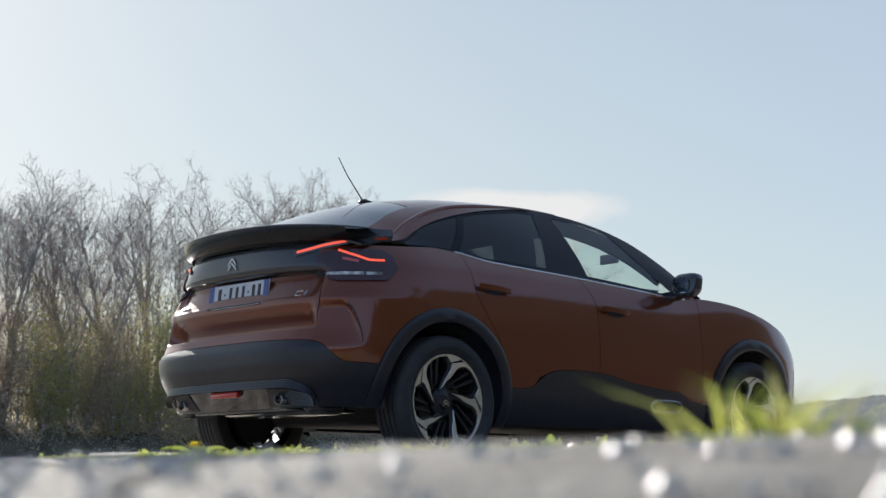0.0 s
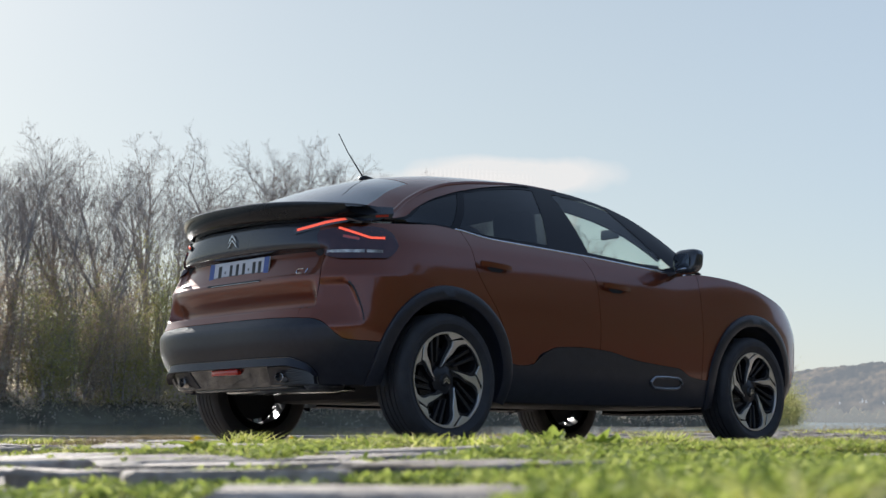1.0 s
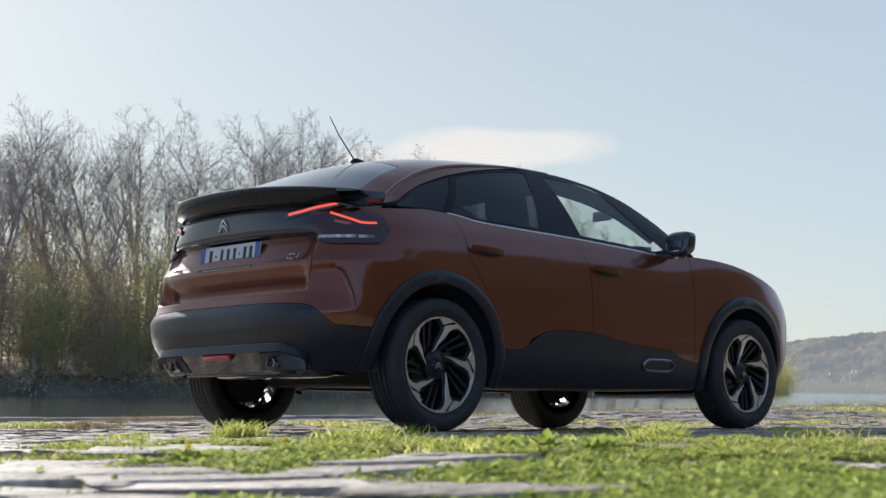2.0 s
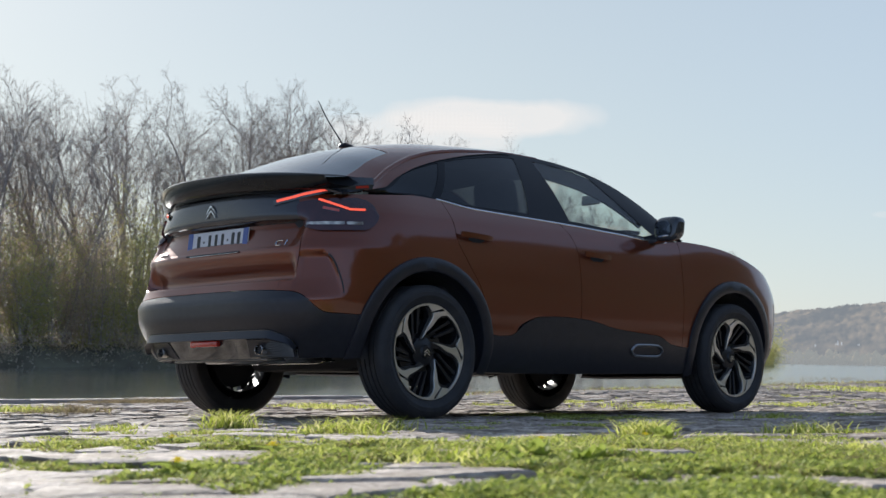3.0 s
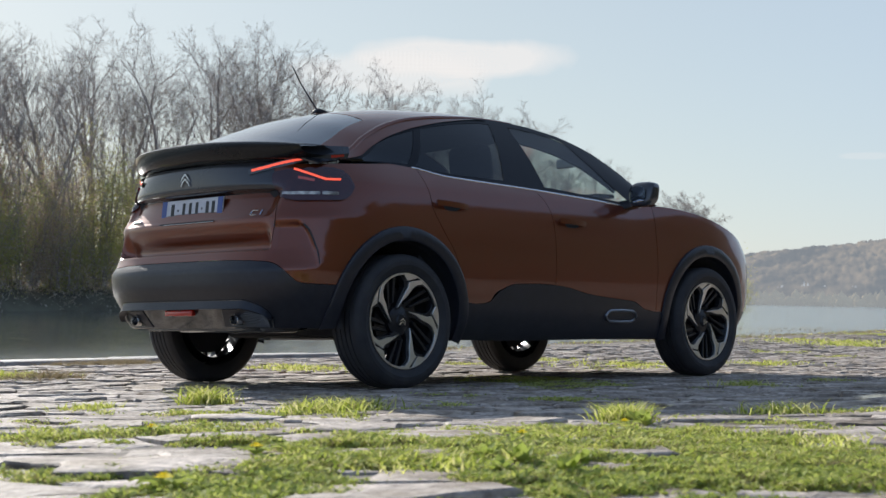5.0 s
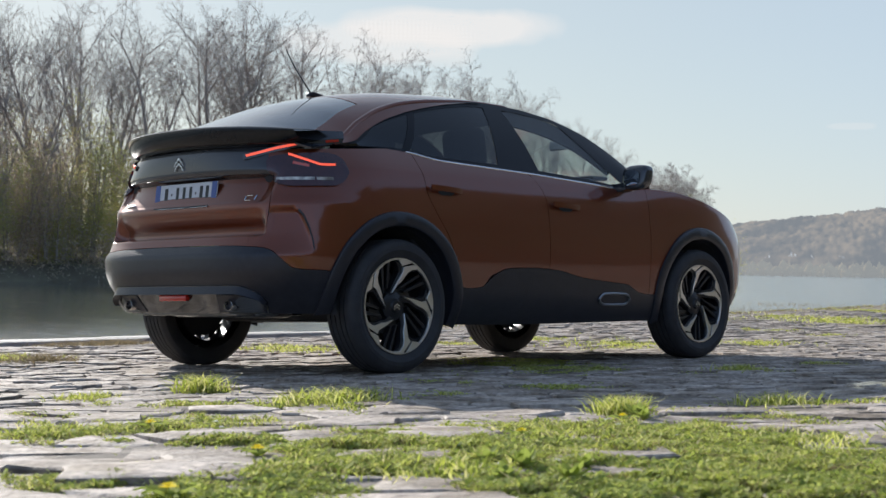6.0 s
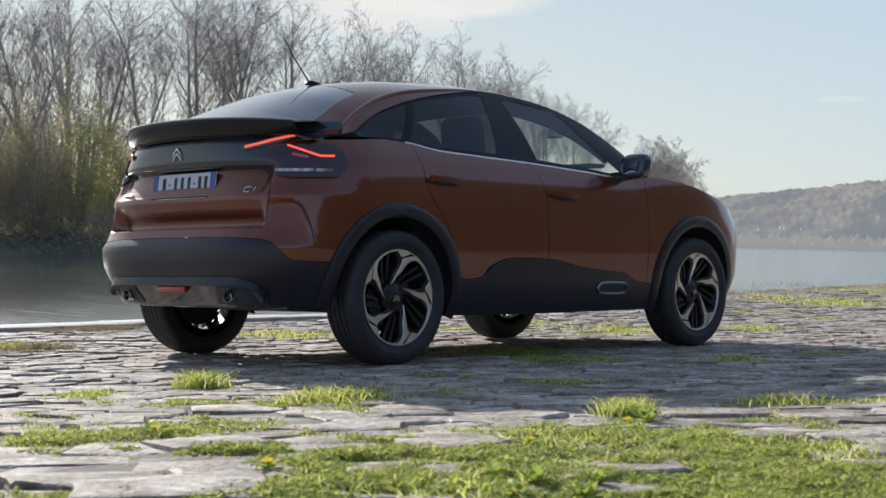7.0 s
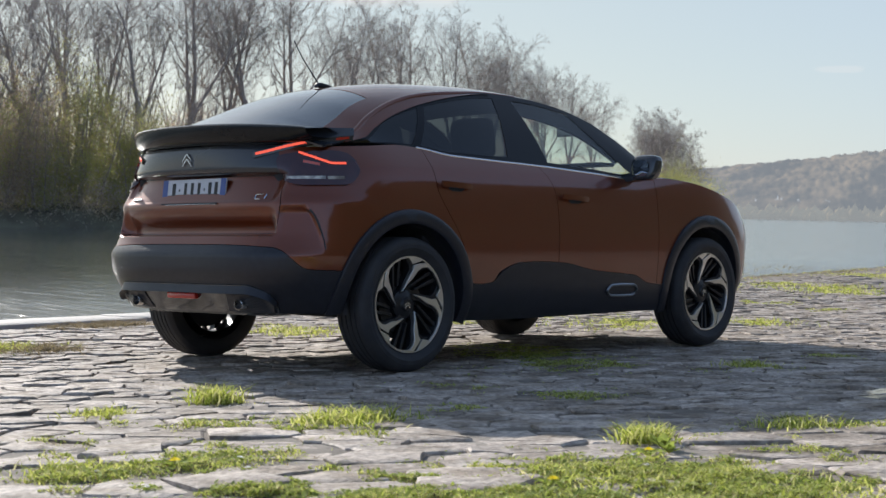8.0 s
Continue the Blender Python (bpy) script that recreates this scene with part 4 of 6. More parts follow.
# ---- far bank ----
bank_dist = curve((28, 420), (33.0, 300), (34.6, 190), (36.5, 150), (38, 132), (42, 118), (46, 104), (50, 92), (56, 84), (62, 76), (75, 70), (100, 75))


def bank():
    verts, faces = [], []
    azs = span(33.2, 100, 140)
    prof = ((0, -0.8), (0.6, -0.35), (1.5, 0.15), (6, 0.9), (40, 1.4), (160, 1.5))
    for az in azs:
        d = bank_dist(az) + 1.2 * noise.noise((az * 0.9, 0, 0))
        for dd, z in prof:
            verts.append(tuple(by_bearing(az, d + dd, z + 0.25 * noise.noise((az * 2, dd, 1)))))
    n = len(prof)
    for i in range(len(azs) - 1):
        for j in range(n - 1):
            faces.append((i * n + j, i * n + j + 1, (i + 1) * n + j + 1, (i + 1) * n + j))
    return joined("far_bank", verts, faces, BANK, "structure", "brown earthy river bank", "bank", True)


BANK = material("bank_earth", (0.08, 0.072, 0.05), 0.95, 0, (0.16, 0.15, 0.10), 0.6, 0.5, 4)
bank()


def tree_mesh(seed, height, lean, spread=1.0, twig=1.0):
    """Trunk and crown pieces of a bare broadleaf tree: a trunk that parts into a few long leaders, each set with rising branches, sprays and twigs."""
    rnd = random.Random(seed)
    trunk, crown = [], []

    def axis(p, d, length, r0, r1, n, wob, lift, level, out):
        """One limb as a polyline of tapering pieces; gives its points and headings back."""
        pts = [(p, d)]
        for k in range(n):
            d = (d + Vector((rnd.gauss(0, wob), rnd.gauss(0, wob), rnd.gauss(0, wob * 0.6) + lift))).normalized()
            q = p + d * length / n
            a, b = r0 + (r1 - r0) * k / n, r0 + (r1 - r0) * (k + 1) / n
            out.append((p, q, max(a, 0.0042 * twig), max(b, 0.0038 * twig), level))
            p = q
            pts.append((p, d))
        return pts

    def aside(d, turn, tilt):
        s = d.cross(Vector((0.3, 0.2, 1)) if abs(d.z) < 0.95 else Vector((1, 0, 0))).normalized()
        t = d.cross(s)
        return (d + (s * math.cos(turn) + t * math.sin(turn)) * tilt).normalized()

    def along(pts, f):
        k = min(int(f * (len(pts) - 1)), len(pts) - 2)
        g = f * (len(pts) - 1) - k
        return pts[k][0].lerp(pts[k + 1][0], g), pts[k + 1][1]

    def spray(pts, length, count, level):
        turn = rnd.random() * 6.283
        for k in range(count):
            f = 0.2 + 0.8 * (k + rnd.random() * 0.6) / count
            p, d = along(pts, min(f, 0.999))
            turn += 2.4 + rnd.uniform(-0.5, 0.5)
            ln = length * (1 - 0.45 * f) * rnd.uniform(0.7, 1.25)
            sub = axis(p, aside(d, turn, rnd.uniform(0.55, 1.0)), ln, 0.009 * ln + 0.003, 0.0045, 3 if level < 4 else 2, 0.13, 0.05, level, crown)
            if level < 4:
                spray(sub, length * 0.52, 5, level + 1)
            elif level == 4:
                for _ in range(3):
                    q, e = along(sub, rnd.uniform(0.2, 0.999))
                    axis(q, aside(e, rnd.random() * 6.283, rnd.uniform(0.4, 1.0)), ln * rnd.uniform(0.4, 0.8), 0.004, 0.004, 1, 0, 0, 5, crown)

    base = axis(Vector((0, 0, -0.4)), Vector((lean, 0.0, 1)).normalized(), height * rnd.uniform(0.34, 0.44), height * 0.017, height * 0.0125, 5, 0.045, 0.0, 0, trunk)
    top, head = base[-1]
    turn = rnd.random() * 6.283
    leaders = rnd.choice((2, 3, 3))
    for m in range(leaders):
        turn += 6.283 / leaders + rnd.uniform(-0.4, 0.4)
        d = aside(head, turn, (0.08 if m == 0 else rnd.uniform(0.24, 0.46)) * spread)
        start = top if m == 0 else along(base, rnd.uniform(0.72, 0.999))[0]
        ln = height * rnd.uniform(0.43, 0.49) * (1.0 if m == 0 else 0.95)
        lead = axis(start, d, ln, height * 0.0078, 0.012, 8, 0.05, 0.03, 1, crown)
        t2 = rnd.random() * 6.283
        for k in range(11):
            f = 0.10 + 0.88 * (k + rnd.random() * 0.5) / 11
            p, dd = along(lead, min(f, 0.999))
            t2 += 2.4 + rnd.uniform(-0.5, 0.5)
            bl = height * 0.28 * (1 - 0.45 * f) * rnd.uniform(0.75, 1.2)
            limb = axis(p, aside(dd, t2, rnd.uniform(0.5, 0.95) * spread), bl, 0.0085 * bl + 0.008, 0.007, 5, 0.10, 0.06, 2, crown)
            spray(limb, bl * 0.44, 6, 3)
        spray(lead[4:], height * 0.06, 8, 4)
    return trunk, crown


def pieces_mesh(name, pieces, mat):
    verts, faces = [], []
    for a, b, r0, r1, level in pieces:
        k = 7 if level == 0 else 4 if level == 1 else 3
        d = (b - a).normalized()
        s = d.cross(Vector((0.31, 0.2, 1)) if abs(d.z) < 0.95 else Vector((1, 0, 0))).normalized()
        t = d.cross(s)
        base = len(verts)
        for p, r in ((a, r0), (b, r1)):
            for i in range(k):
                an = 2 * math.pi * i / k
                verts.append(tuple(p + (s * math.cos(an) + t * math.sin(an)) * r))
        for i in range(k):
            faces.append((base + i, base + (i + 1) % k, base + k + (i + 1) % k, base + k + i))
    me = bpy.data.meshes.new(name)
    me.from_pydata(verts, [], faces)
    me.materials.append(mat)
    me.shade_smooth()
    return me


def tree(seed, height, lean, spread=1.0, twig=1.0):
    root = tagged(new("tree"), "tall bare autumn tree on the far river bank", "tree", "trees on the far bank")
    tr, cr = tree_mesh(seed, height, lean, spread, twig)
    for name, pcs in (("trunk", tr), ("crown", cr)):
        ob = new(name, pieces_mesh(name, pcs, BARK))
        ob.parent = root
    return root


KINDS = [tree(3, 16, -0.22, 1.2), tree(8, 16, 0.05, 1.05), tree(12, 16, 0.0, 1.0), tree(21, 16, 0.06, 1.1), tree(33, 16, -0.05, 1.05), tree(41, 16, 0.03, 1.5, 2.2)]
STAND = ((58.2, 4, 14.3, 0), (56.3, 8, 14.6, 1), (54.6, 5, 14.6, 2), (53, 7, 16.7, 3), (51.8, 9, 16.2, 1), (50.6, 7, 16.2, 4), (49.4, 8, 16.6, 3), (47.5, 9, 15.6, 1), (45.9, 8, 14.8, 2), (43.3, 10, 16.6, 3), (41.8, 9, 15.3, 1), (40.3, 10, 14.3, 2), (38.8, 9, 13.5, 3), (35.3, 14, 12.1, 5), (34.8, 18, 13.7, 5), (34.2, 14, 10.0, 5), (60.3, 6, 13.2, 4), (62.5, 5, 13.2, 1), (33.9, 30, 10.5, 5), (35.7, 10, 10.5, 5), (46.8, 15, 15.0, 1), (39.5, 10, 13.2, 4), (37.9, 10, 11.4, 1), (44.5, 14, 16.4, 4), (42.5, 16, 16.8, 2), (41.0, 15, 14.9, 4), (39.8, 15, 13.6, 3), (57.3, 12, 15.6, 4), (35.05, 12, 12.4, 5), (35.5, 16, 12.6, 5), (34.55, 16, 12.2, 5))
used = set()
for az, back, h, kind in STAND:
    m = Matrix.Translation(by_bearing(az, bank_dist(az) + back, 1.0)) @ pose(0, 0, 0, 0, 0, az - 90 + 25 * math.sin(az * 7)) @ Matrix.Scale(h * 1.09 / 16, 4)
    if kind not in used:
        used.add(kind)
        KINDS[kind].matrix_world = m
    else:
        c = copy_thing(KINDS[kind], Matrix.Identity(4))
        c.matrix_world = m

# ---- hill ----


def haze_glow_backdrop(name, low, high, scale, haze, glow_share):
    """Far wooded slope; its haze is painted in as a glow mixed into the surface."""
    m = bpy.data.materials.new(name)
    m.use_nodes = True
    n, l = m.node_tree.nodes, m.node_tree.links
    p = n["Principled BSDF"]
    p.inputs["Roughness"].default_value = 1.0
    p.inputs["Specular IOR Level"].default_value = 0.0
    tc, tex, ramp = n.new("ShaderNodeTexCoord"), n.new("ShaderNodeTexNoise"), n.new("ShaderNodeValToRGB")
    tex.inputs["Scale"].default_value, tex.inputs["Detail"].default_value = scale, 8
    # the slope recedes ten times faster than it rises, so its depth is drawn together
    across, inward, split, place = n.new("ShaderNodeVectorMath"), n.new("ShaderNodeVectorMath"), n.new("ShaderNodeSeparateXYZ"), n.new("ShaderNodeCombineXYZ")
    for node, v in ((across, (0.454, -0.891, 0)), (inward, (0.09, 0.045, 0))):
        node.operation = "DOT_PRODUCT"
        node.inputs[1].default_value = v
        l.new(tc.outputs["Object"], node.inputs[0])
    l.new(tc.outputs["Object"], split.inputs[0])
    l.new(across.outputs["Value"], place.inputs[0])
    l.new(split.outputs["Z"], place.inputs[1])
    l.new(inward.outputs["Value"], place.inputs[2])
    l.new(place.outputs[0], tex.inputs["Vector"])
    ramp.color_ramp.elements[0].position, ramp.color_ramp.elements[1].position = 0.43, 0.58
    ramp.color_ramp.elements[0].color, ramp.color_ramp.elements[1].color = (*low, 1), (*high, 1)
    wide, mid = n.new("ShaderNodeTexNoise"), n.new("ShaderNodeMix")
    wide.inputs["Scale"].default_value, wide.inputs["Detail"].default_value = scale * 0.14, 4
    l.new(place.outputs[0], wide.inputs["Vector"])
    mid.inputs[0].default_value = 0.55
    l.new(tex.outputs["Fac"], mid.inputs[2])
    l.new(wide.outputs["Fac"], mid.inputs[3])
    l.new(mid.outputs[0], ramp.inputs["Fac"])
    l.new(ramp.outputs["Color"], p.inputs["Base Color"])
    # self-glow in the haze colour stands in for the lit air between
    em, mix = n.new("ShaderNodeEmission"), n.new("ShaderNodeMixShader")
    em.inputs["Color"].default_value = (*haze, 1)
    mix.inputs[0].default_value = glow_share
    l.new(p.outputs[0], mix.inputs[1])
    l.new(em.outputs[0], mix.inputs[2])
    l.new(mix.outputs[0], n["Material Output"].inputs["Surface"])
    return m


HILL = haze_glow_backdrop("hill_woods", (0.03, 0.030, 0.022), (0.25, 0.18, 0.105), 0.16, (0.36, 0.40, 0.455), 0.46)
ridge = curve((5, 3.4), (15, 3.3), (22, 3.0), (27, 2.45), (29, 2.2), (31, 1.95), (33.3, 1.72), (36, 1.4), (45, 1.0), (60, 0.8))


def hill():
    verts, faces = [], []
    azs, n = span(14, 50, 620), 40
    for az in azs:
        for j in range(n + 1):
            f = j / n
            d = 640 + 420 * f
            top = math.tan(radians(ridge(az))) * 1060
            z = WATER_Z - 0.5 + 3.0 * min(f * 8, 1) + top * f ** 0.9
            z += (1.6 * noise.noise((az * 0.8, f * 3, 3)) + 1.6 * noise.noise((az * 4.0, f * 18, 5)) + 1.1 * noise.noise((az * 11.0, f * 40, 9))) * min(f * 3, 1)
            verts.append(tuple(by_bearing(az, d, z)))
    for i in range(len(azs) - 1):
        for j in range(n):
            a = i * (n + 1) + j
            faces.append((a, a + 1, a + n + 2, a + n + 1))
    return joined("backdrop_hill", verts, faces, HILL, "structure", "wooded hill across the river, haze mixed in as glow", "hill", True)


hill()


def leaf_material(name, colors, rough=0.6, through_=0.5):
    """Thin leaves that let light through; the tone differs from leaf to leaf."""
    m = bpy.data.materials.new(name)
    m.use_nodes = True
    n, l = m.node_tree.nodes, m.node_tree.links
    n.remove(n["Principled BSDF"])
    geo, ramp = n.new("ShaderNodeNewGeometry"), n.new("ShaderNodeValToRGB")
    while len(ramp.color_ramp.elements) < len(colors):
        ramp.color_ramp.elements.new(0.5)
    for i, c in enumerate(colors):
        ramp.color_ramp.elements[i].position = i / (len(colors) - 1)
        ramp.color_ramp.elements[i].color = (*c, 1)
    l.new(geo.outputs["Random Per Island"], ramp.inputs["Fac"])
    d, t, g, mix, mix2 = (n.new("ShaderNode" + k) for k in ("BsdfDiffuse", "BsdfTranslucent", "BsdfGlossy", "MixShader", "MixShader"))
    l.new(ramp.outputs[0], d.inputs["Color"])
    l.new(ramp.outputs[0], t.inputs["Color"])
    g.inputs["Roughness"].default_value = rough
    mix.inputs[0].default_value, mix2.inputs[0].default_value = through_, 0.03
    l.new(d.outputs[0], mix.inputs[1])
    l.new(t.outputs[0], mix.inputs[2])
    l.new(mix.outputs[0], mix2.inputs[1])
    l.new(g.outputs[0], mix2.inputs[2])
    l.new(mix2.outputs[0], n["Material Output"].inputs["Surface"])
    return m


GRASS_LEAF = leaf_material("grass_leaf", ((0.17, 0.23, 0.035), (0.42, 0.48, 0.075), (0.57, 0.60, 0.13), (0.67, 0.67, 0.22), (0.70, 0.63, 0.35)), 0.5, 0.56)
DRY_LEAF = leaf_material("dry_leaf", ((0.22, 0.17, 0.10), (0.36, 0.29, 0.17), (0.17, 0.14, 0.08)))
WEED_LEAF = leaf_material("weed_leaf", ((0.21, 0.28, 0.06), (0.41, 0.48, 0.10), (0.58, 0.61, 0.20)))
THICKET_LEAF = leaf_material("thicket_leaf", ((0.44, 0.37, 0.31), (0.58, 0.50, 0.42), (0.50, 0.46, 0.34), (0.64, 0.54, 0.44)), 0.8, 0.62)
AUTUMN_LEAF = leaf_material("autumn_leaf", ((0.38, 0.43, 0.16), (0.50, 0.50, 0.19), (0.58, 0.51, 0.18), (0.47, 0.41, 0.22)), 0.8, 0.58)

BROWN_LEAF = leaf_material("brown_leaf", ((0.42, 0.32, 0.25), (0.56, 0.43, 0.32), (0.60, 0.48, 0.34), (0.52, 0.41, 0.33)), 0.8, 0.62)

# ---- undergrowth on the far bank ----
thicket_top = curve((33, 3.0), (35.5, 3.6), (38, 3.2), (42, 3.6), (46, 4.0), (49, 4.6), (51, 5.2), (53, 6.8), (55, 7.6), (58, 9.0), (64, 9.5), (75, 7), (95, 6))


def leaf_cloud(rng, centre, reach, count, size, verts, faces):
    """Small rhombic leaves strewn round a centre."""
    p = np.array(centre) + rng.normal(size=(count, 3)) * np.array(reach)
    a, b = rng.normal(size=(count, 3)), rng.normal(size=(count, 3))
    a /= np.linalg.norm(a, axis=1, keepdims=True)
    b -= a * (a * b).sum(axis=1, keepdims=True)
    b /= np.linalg.norm(b, axis=1, keepdims=True)
    s = size * rng.uniform(0.5, 1.3, size=(count, 1))
    k = len(verts)
    verts.extend(map(tuple, np.stack((p - a * s, p + b * s * 0.5, p + a * s, p - b * s * 0.5), axis=1).reshape(-1, 3).tolist()))
    faces.extend((k + 4 * q, k + 4 * q + 1, k + 4 * q + 2, k + 4 * q + 3) for q in range(count))


def thicket():
    rnd, rng = random.Random(5), np.random.default_rng(5)
    verts, faces = [], []
    for _ in range(1150):
        az = rnd.uniform(33.6, 70)
        top = thicket_top(az) * (0.78 + 0.22 * noise.noise((az * 1.3, 0, 7)) + 0.10 * noise.noise((az * 6, 0, 2)))
        back = rnd.uniform(0.6, 16) if rnd.random() < 0.8 else rnd.uniform(0.4, 2.5)
        c = by_bearing(az, bank_dist(az) + back, 0.1 + top * rnd.random() ** 1.5 * smooth(-1.5, 3.5, back))
        r = rnd.uniform(0.8, 2.2)
        leaf_cloud(rng, c, (0.42 * r, 0.42 * r, 0.36 * r), 105, 0.072 if az > 38 else 0.11, verts, faces)
    joined("undergrowth", verts, faces, THICKET_LEAF, "stuff", "dense brown undergrowth along the far bank", "undergrowth")
    stems = []
    for _ in range(800):
        az = rnd.uniform(34, 70)
        p = by_bearing(az, bank_dist(az) + rnd.uniform(1.5, 22), 0.6)
        h = min(thicket_top(az) * rnd.uniform(0.8, 1.7), 11)
        d = Vector((rnd.gauss(0, 0.12), rnd.gauss(0, 0.12), 1)).normalized()
        r = rnd.uniform(0.025, 0.075)
        for i in range(4):
            q = p + d * h / 4
            stems.append((p, q, r * (1 - i / 4.5), r * (1 - (i + 1) / 4.5), 1))
            for _k in range(4):
                e = (d + Vector((rnd.gauss(0, 0.6), rnd.gauss(0, 0.6), 0.2))).normalized() * h * rnd.uniform(0.08, 0.22)
                stems.append((q, q + e, 0.018, 0.006, 2))
            p, d = q, (d + Vector((rnd.gauss(0, 0.12), rnd.gauss(0, 0.12), 0))).normalized()
    tagged(new("saplings", pieces_mesh("saplings", stems, BARK)), "thin bare saplings in the undergrowth", "saplings", "", "stuff")


thicket()


def leafy_bush(az, back, height, width, seed, mat, label, low=0.3):
    rnd, rng = random.Random(seed), np.random.default_rng(seed)
    root = tagged(new("bush"), label, "bush", "bushes on the far bank")
    base = by_bearing(az, bank_dist(az) + back, 0.7)
    root.location = base
    stems, tips = [], []
    for _ in range(16):
        a = rnd.random() * 6.283
        p = Vector((math.cos(a), math.sin(a), 0)) * 0.2
        d = Vector((math.cos(a) * rnd.uniform(0.1, 0.5) * width / height, math.sin(a) * rnd.uniform(0.1, 0.5) * width / height, 1)).normalized()
        h = height * rnd.uniform(0.6, 0.95)
        for i in range(4):
            q = p + d * h / 4
            stems.append((p, q, 0.05 * (1 - i / 4.4), 0.05 * (1 - (i + 1) / 4.4), 1))
            tips += [q] * (2 if i else 3)
            p, d = q, (d + Vector((rnd.gauss(0, 0.16), rnd.gauss(0, 0.16), 0))).normalized()
    ob = new("stem", pieces_mesh("stem", stems, BARK))
    ob.parent = root
    verts, faces = [], []
    for t in tips:
        r = rnd.uniform(0.35, 0.8) * width / 5
        c = t + Vector((rnd.gauss(0, 0.4), rnd.gauss(0, 0.4), rnd.gauss(0, 0.3)))
        c.z *= rnd.uniform(low, 1.05)
        leaf_cloud(rng, c, (r, r, r * 1.1), (120 if az > 54 else 190) if az > 38 else 130, 0.058 if az > 38 else 0.10, verts, faces)
    me = bpy.data.meshes.new("foliage")
    me.from_pydata(verts, [], faces)
    me.materials.append(mat)
    ob = new("foliage", me)
    ob.parent = root
    return root


for k, (az, back, h, w) in enumerate(((57.1, 3, 9.6, 4.5), (55.0, 3, 7.2, 4), (56.0, 4, 6.0, 4), (58.5, 4, 6.5, 5), (53.6, 3, 4.2, 3.5), (61, 3, 8, 6), (52.2, 4, 4.0, 4), (50.8, 6, 5.0, 4), (48.4, 6, 4.5, 3), (35.5, 4, 6.0, 9), (35.0, 6, 6.5, 10), (34.5, 3, 6.0, 10), (34.0, 3, 5.0, 10), (33.6, 5, 4.0, 9), (36.6, 6, 4.5, 6))):
    leafy_bush(az, back, h, w, 40 + k, AUTUMN_LEAF, "yellow-green autumn bush on the far bank", 0.55 if h > 7 else 0.3)
for k, (az, back, h, w) in enumerate(((59.4, 3, 8.6, 4.5), (60.8, 5, 9.2, 5), (62.6, 4, 9.0, 5), (58.2, 7, 8.0, 4), (53.6, 9, 6.2, 4.5), (51.7, 10, 5.8, 5), (49.7, 10, 5.4, 5), (47.6, 10, 5.4, 5), (45.5, 10, 5.0, 5))):
    leafy_bush(az, back, h, w, 70 + k, BROWN_LEAF, "brown autumn bush with withered leaves on the far bank", 0.5)


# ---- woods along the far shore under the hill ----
FAR_WOOD = haze_glow_backdrop("far_shore_woods", (0.12, 0.09, 0.05), (0.34, 0.25, 0.13), 0.22, (0.38, 0.405, 0.42), 0.58)


def shore_woods():
    rnd = random.Random(9)
    verts, faces = [], []
    for k in range(1300):
        az = 6 + 30 * (k + rnd.random()) / 1300
        c = by_bearing(az, rnd.uniform(632, 650), WATER_Z)
        r, h = rnd.uniform(1.0, 2.8), rnd.uniform(1.2, 3.0) + 4.5 * rnd.random() ** 2.5
        base = len(verts)
        for i in range(5):
            for j in range(7):
                a, e = 2 * math.pi * j / 7, i / 4
                rr = r * math.sin(math.pi * (0.15 + 0.85 * e)) ** 0.6 * rnd.uniform(0.75, 1.2)
                verts.append((c.x + rr * math.cos(a), c.y + rr * math.sin(a), c.z + h * e * rnd.uniform(0.9, 1.08)))
        for i in range(4):
            for j in range(7):
                faces.append((base + i * 7 + j, base + i * 7 + (j + 1) % 7, base + i * 7 + 7 + (j + 1) % 7, base + i * 7 + 7 + j))
    joined("far_woods", verts, faces, FAR_WOOD, "stuff", "yellowing trees along the far shore, haze mixed in as glow", "woods", True)


shore_woods()


# pale rock, two thirds of it painted haze glow
CHALK = haze_glow_backdrop("chalk", (0.45, 0.43, 0.40), (0.75, 0.73, 0.69), 0.4, (0.40, 0.44, 0.49), 0.66)


def cliffs():
    """Pale broken rock faces low on the hill."""
    rnd = random.Random(14)
    verts, faces = [], []
    for az, z0, h, half in ((32.25, 4.6, 2.4, 0.12), (31.82, 4.8, 4.2, 0.16), (31.35, 5.2, 2.2, 0.14), (30.87, 5.6, 4.6, 0.20), (30.2, 6.2, 2.6, 0.16), (29.2, 7.2, 1.8, 0.14)):
        n = 14
        for k in range(n + 1):
            a = az - half + 2 * half * k / n
            crown = math.sin(math.pi * (0.06 + 0.88 * k / n)) ** 0.5
            top = z0 + h * crown * rnd.uniform(0.25, 1.1)
            for f in range(5):
                z = z0 - 2 + (top - z0 + 2) * f / 4
                verts.append(tuple(by_bearing(a, 690 + 3.2 * (z - z0) + rnd.uniform(-1.5, 1.5), z)))
        b = len(verts) - 5 * (n + 1)
        faces += [(b + 5 * k + f, b + 5 * k + 5 + f, b + 5 * k + 6 + f, b + 5 * k + f + 1) for k in range(n) for f in range(4)]
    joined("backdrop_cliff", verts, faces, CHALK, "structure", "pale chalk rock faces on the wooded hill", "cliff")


cliffs()


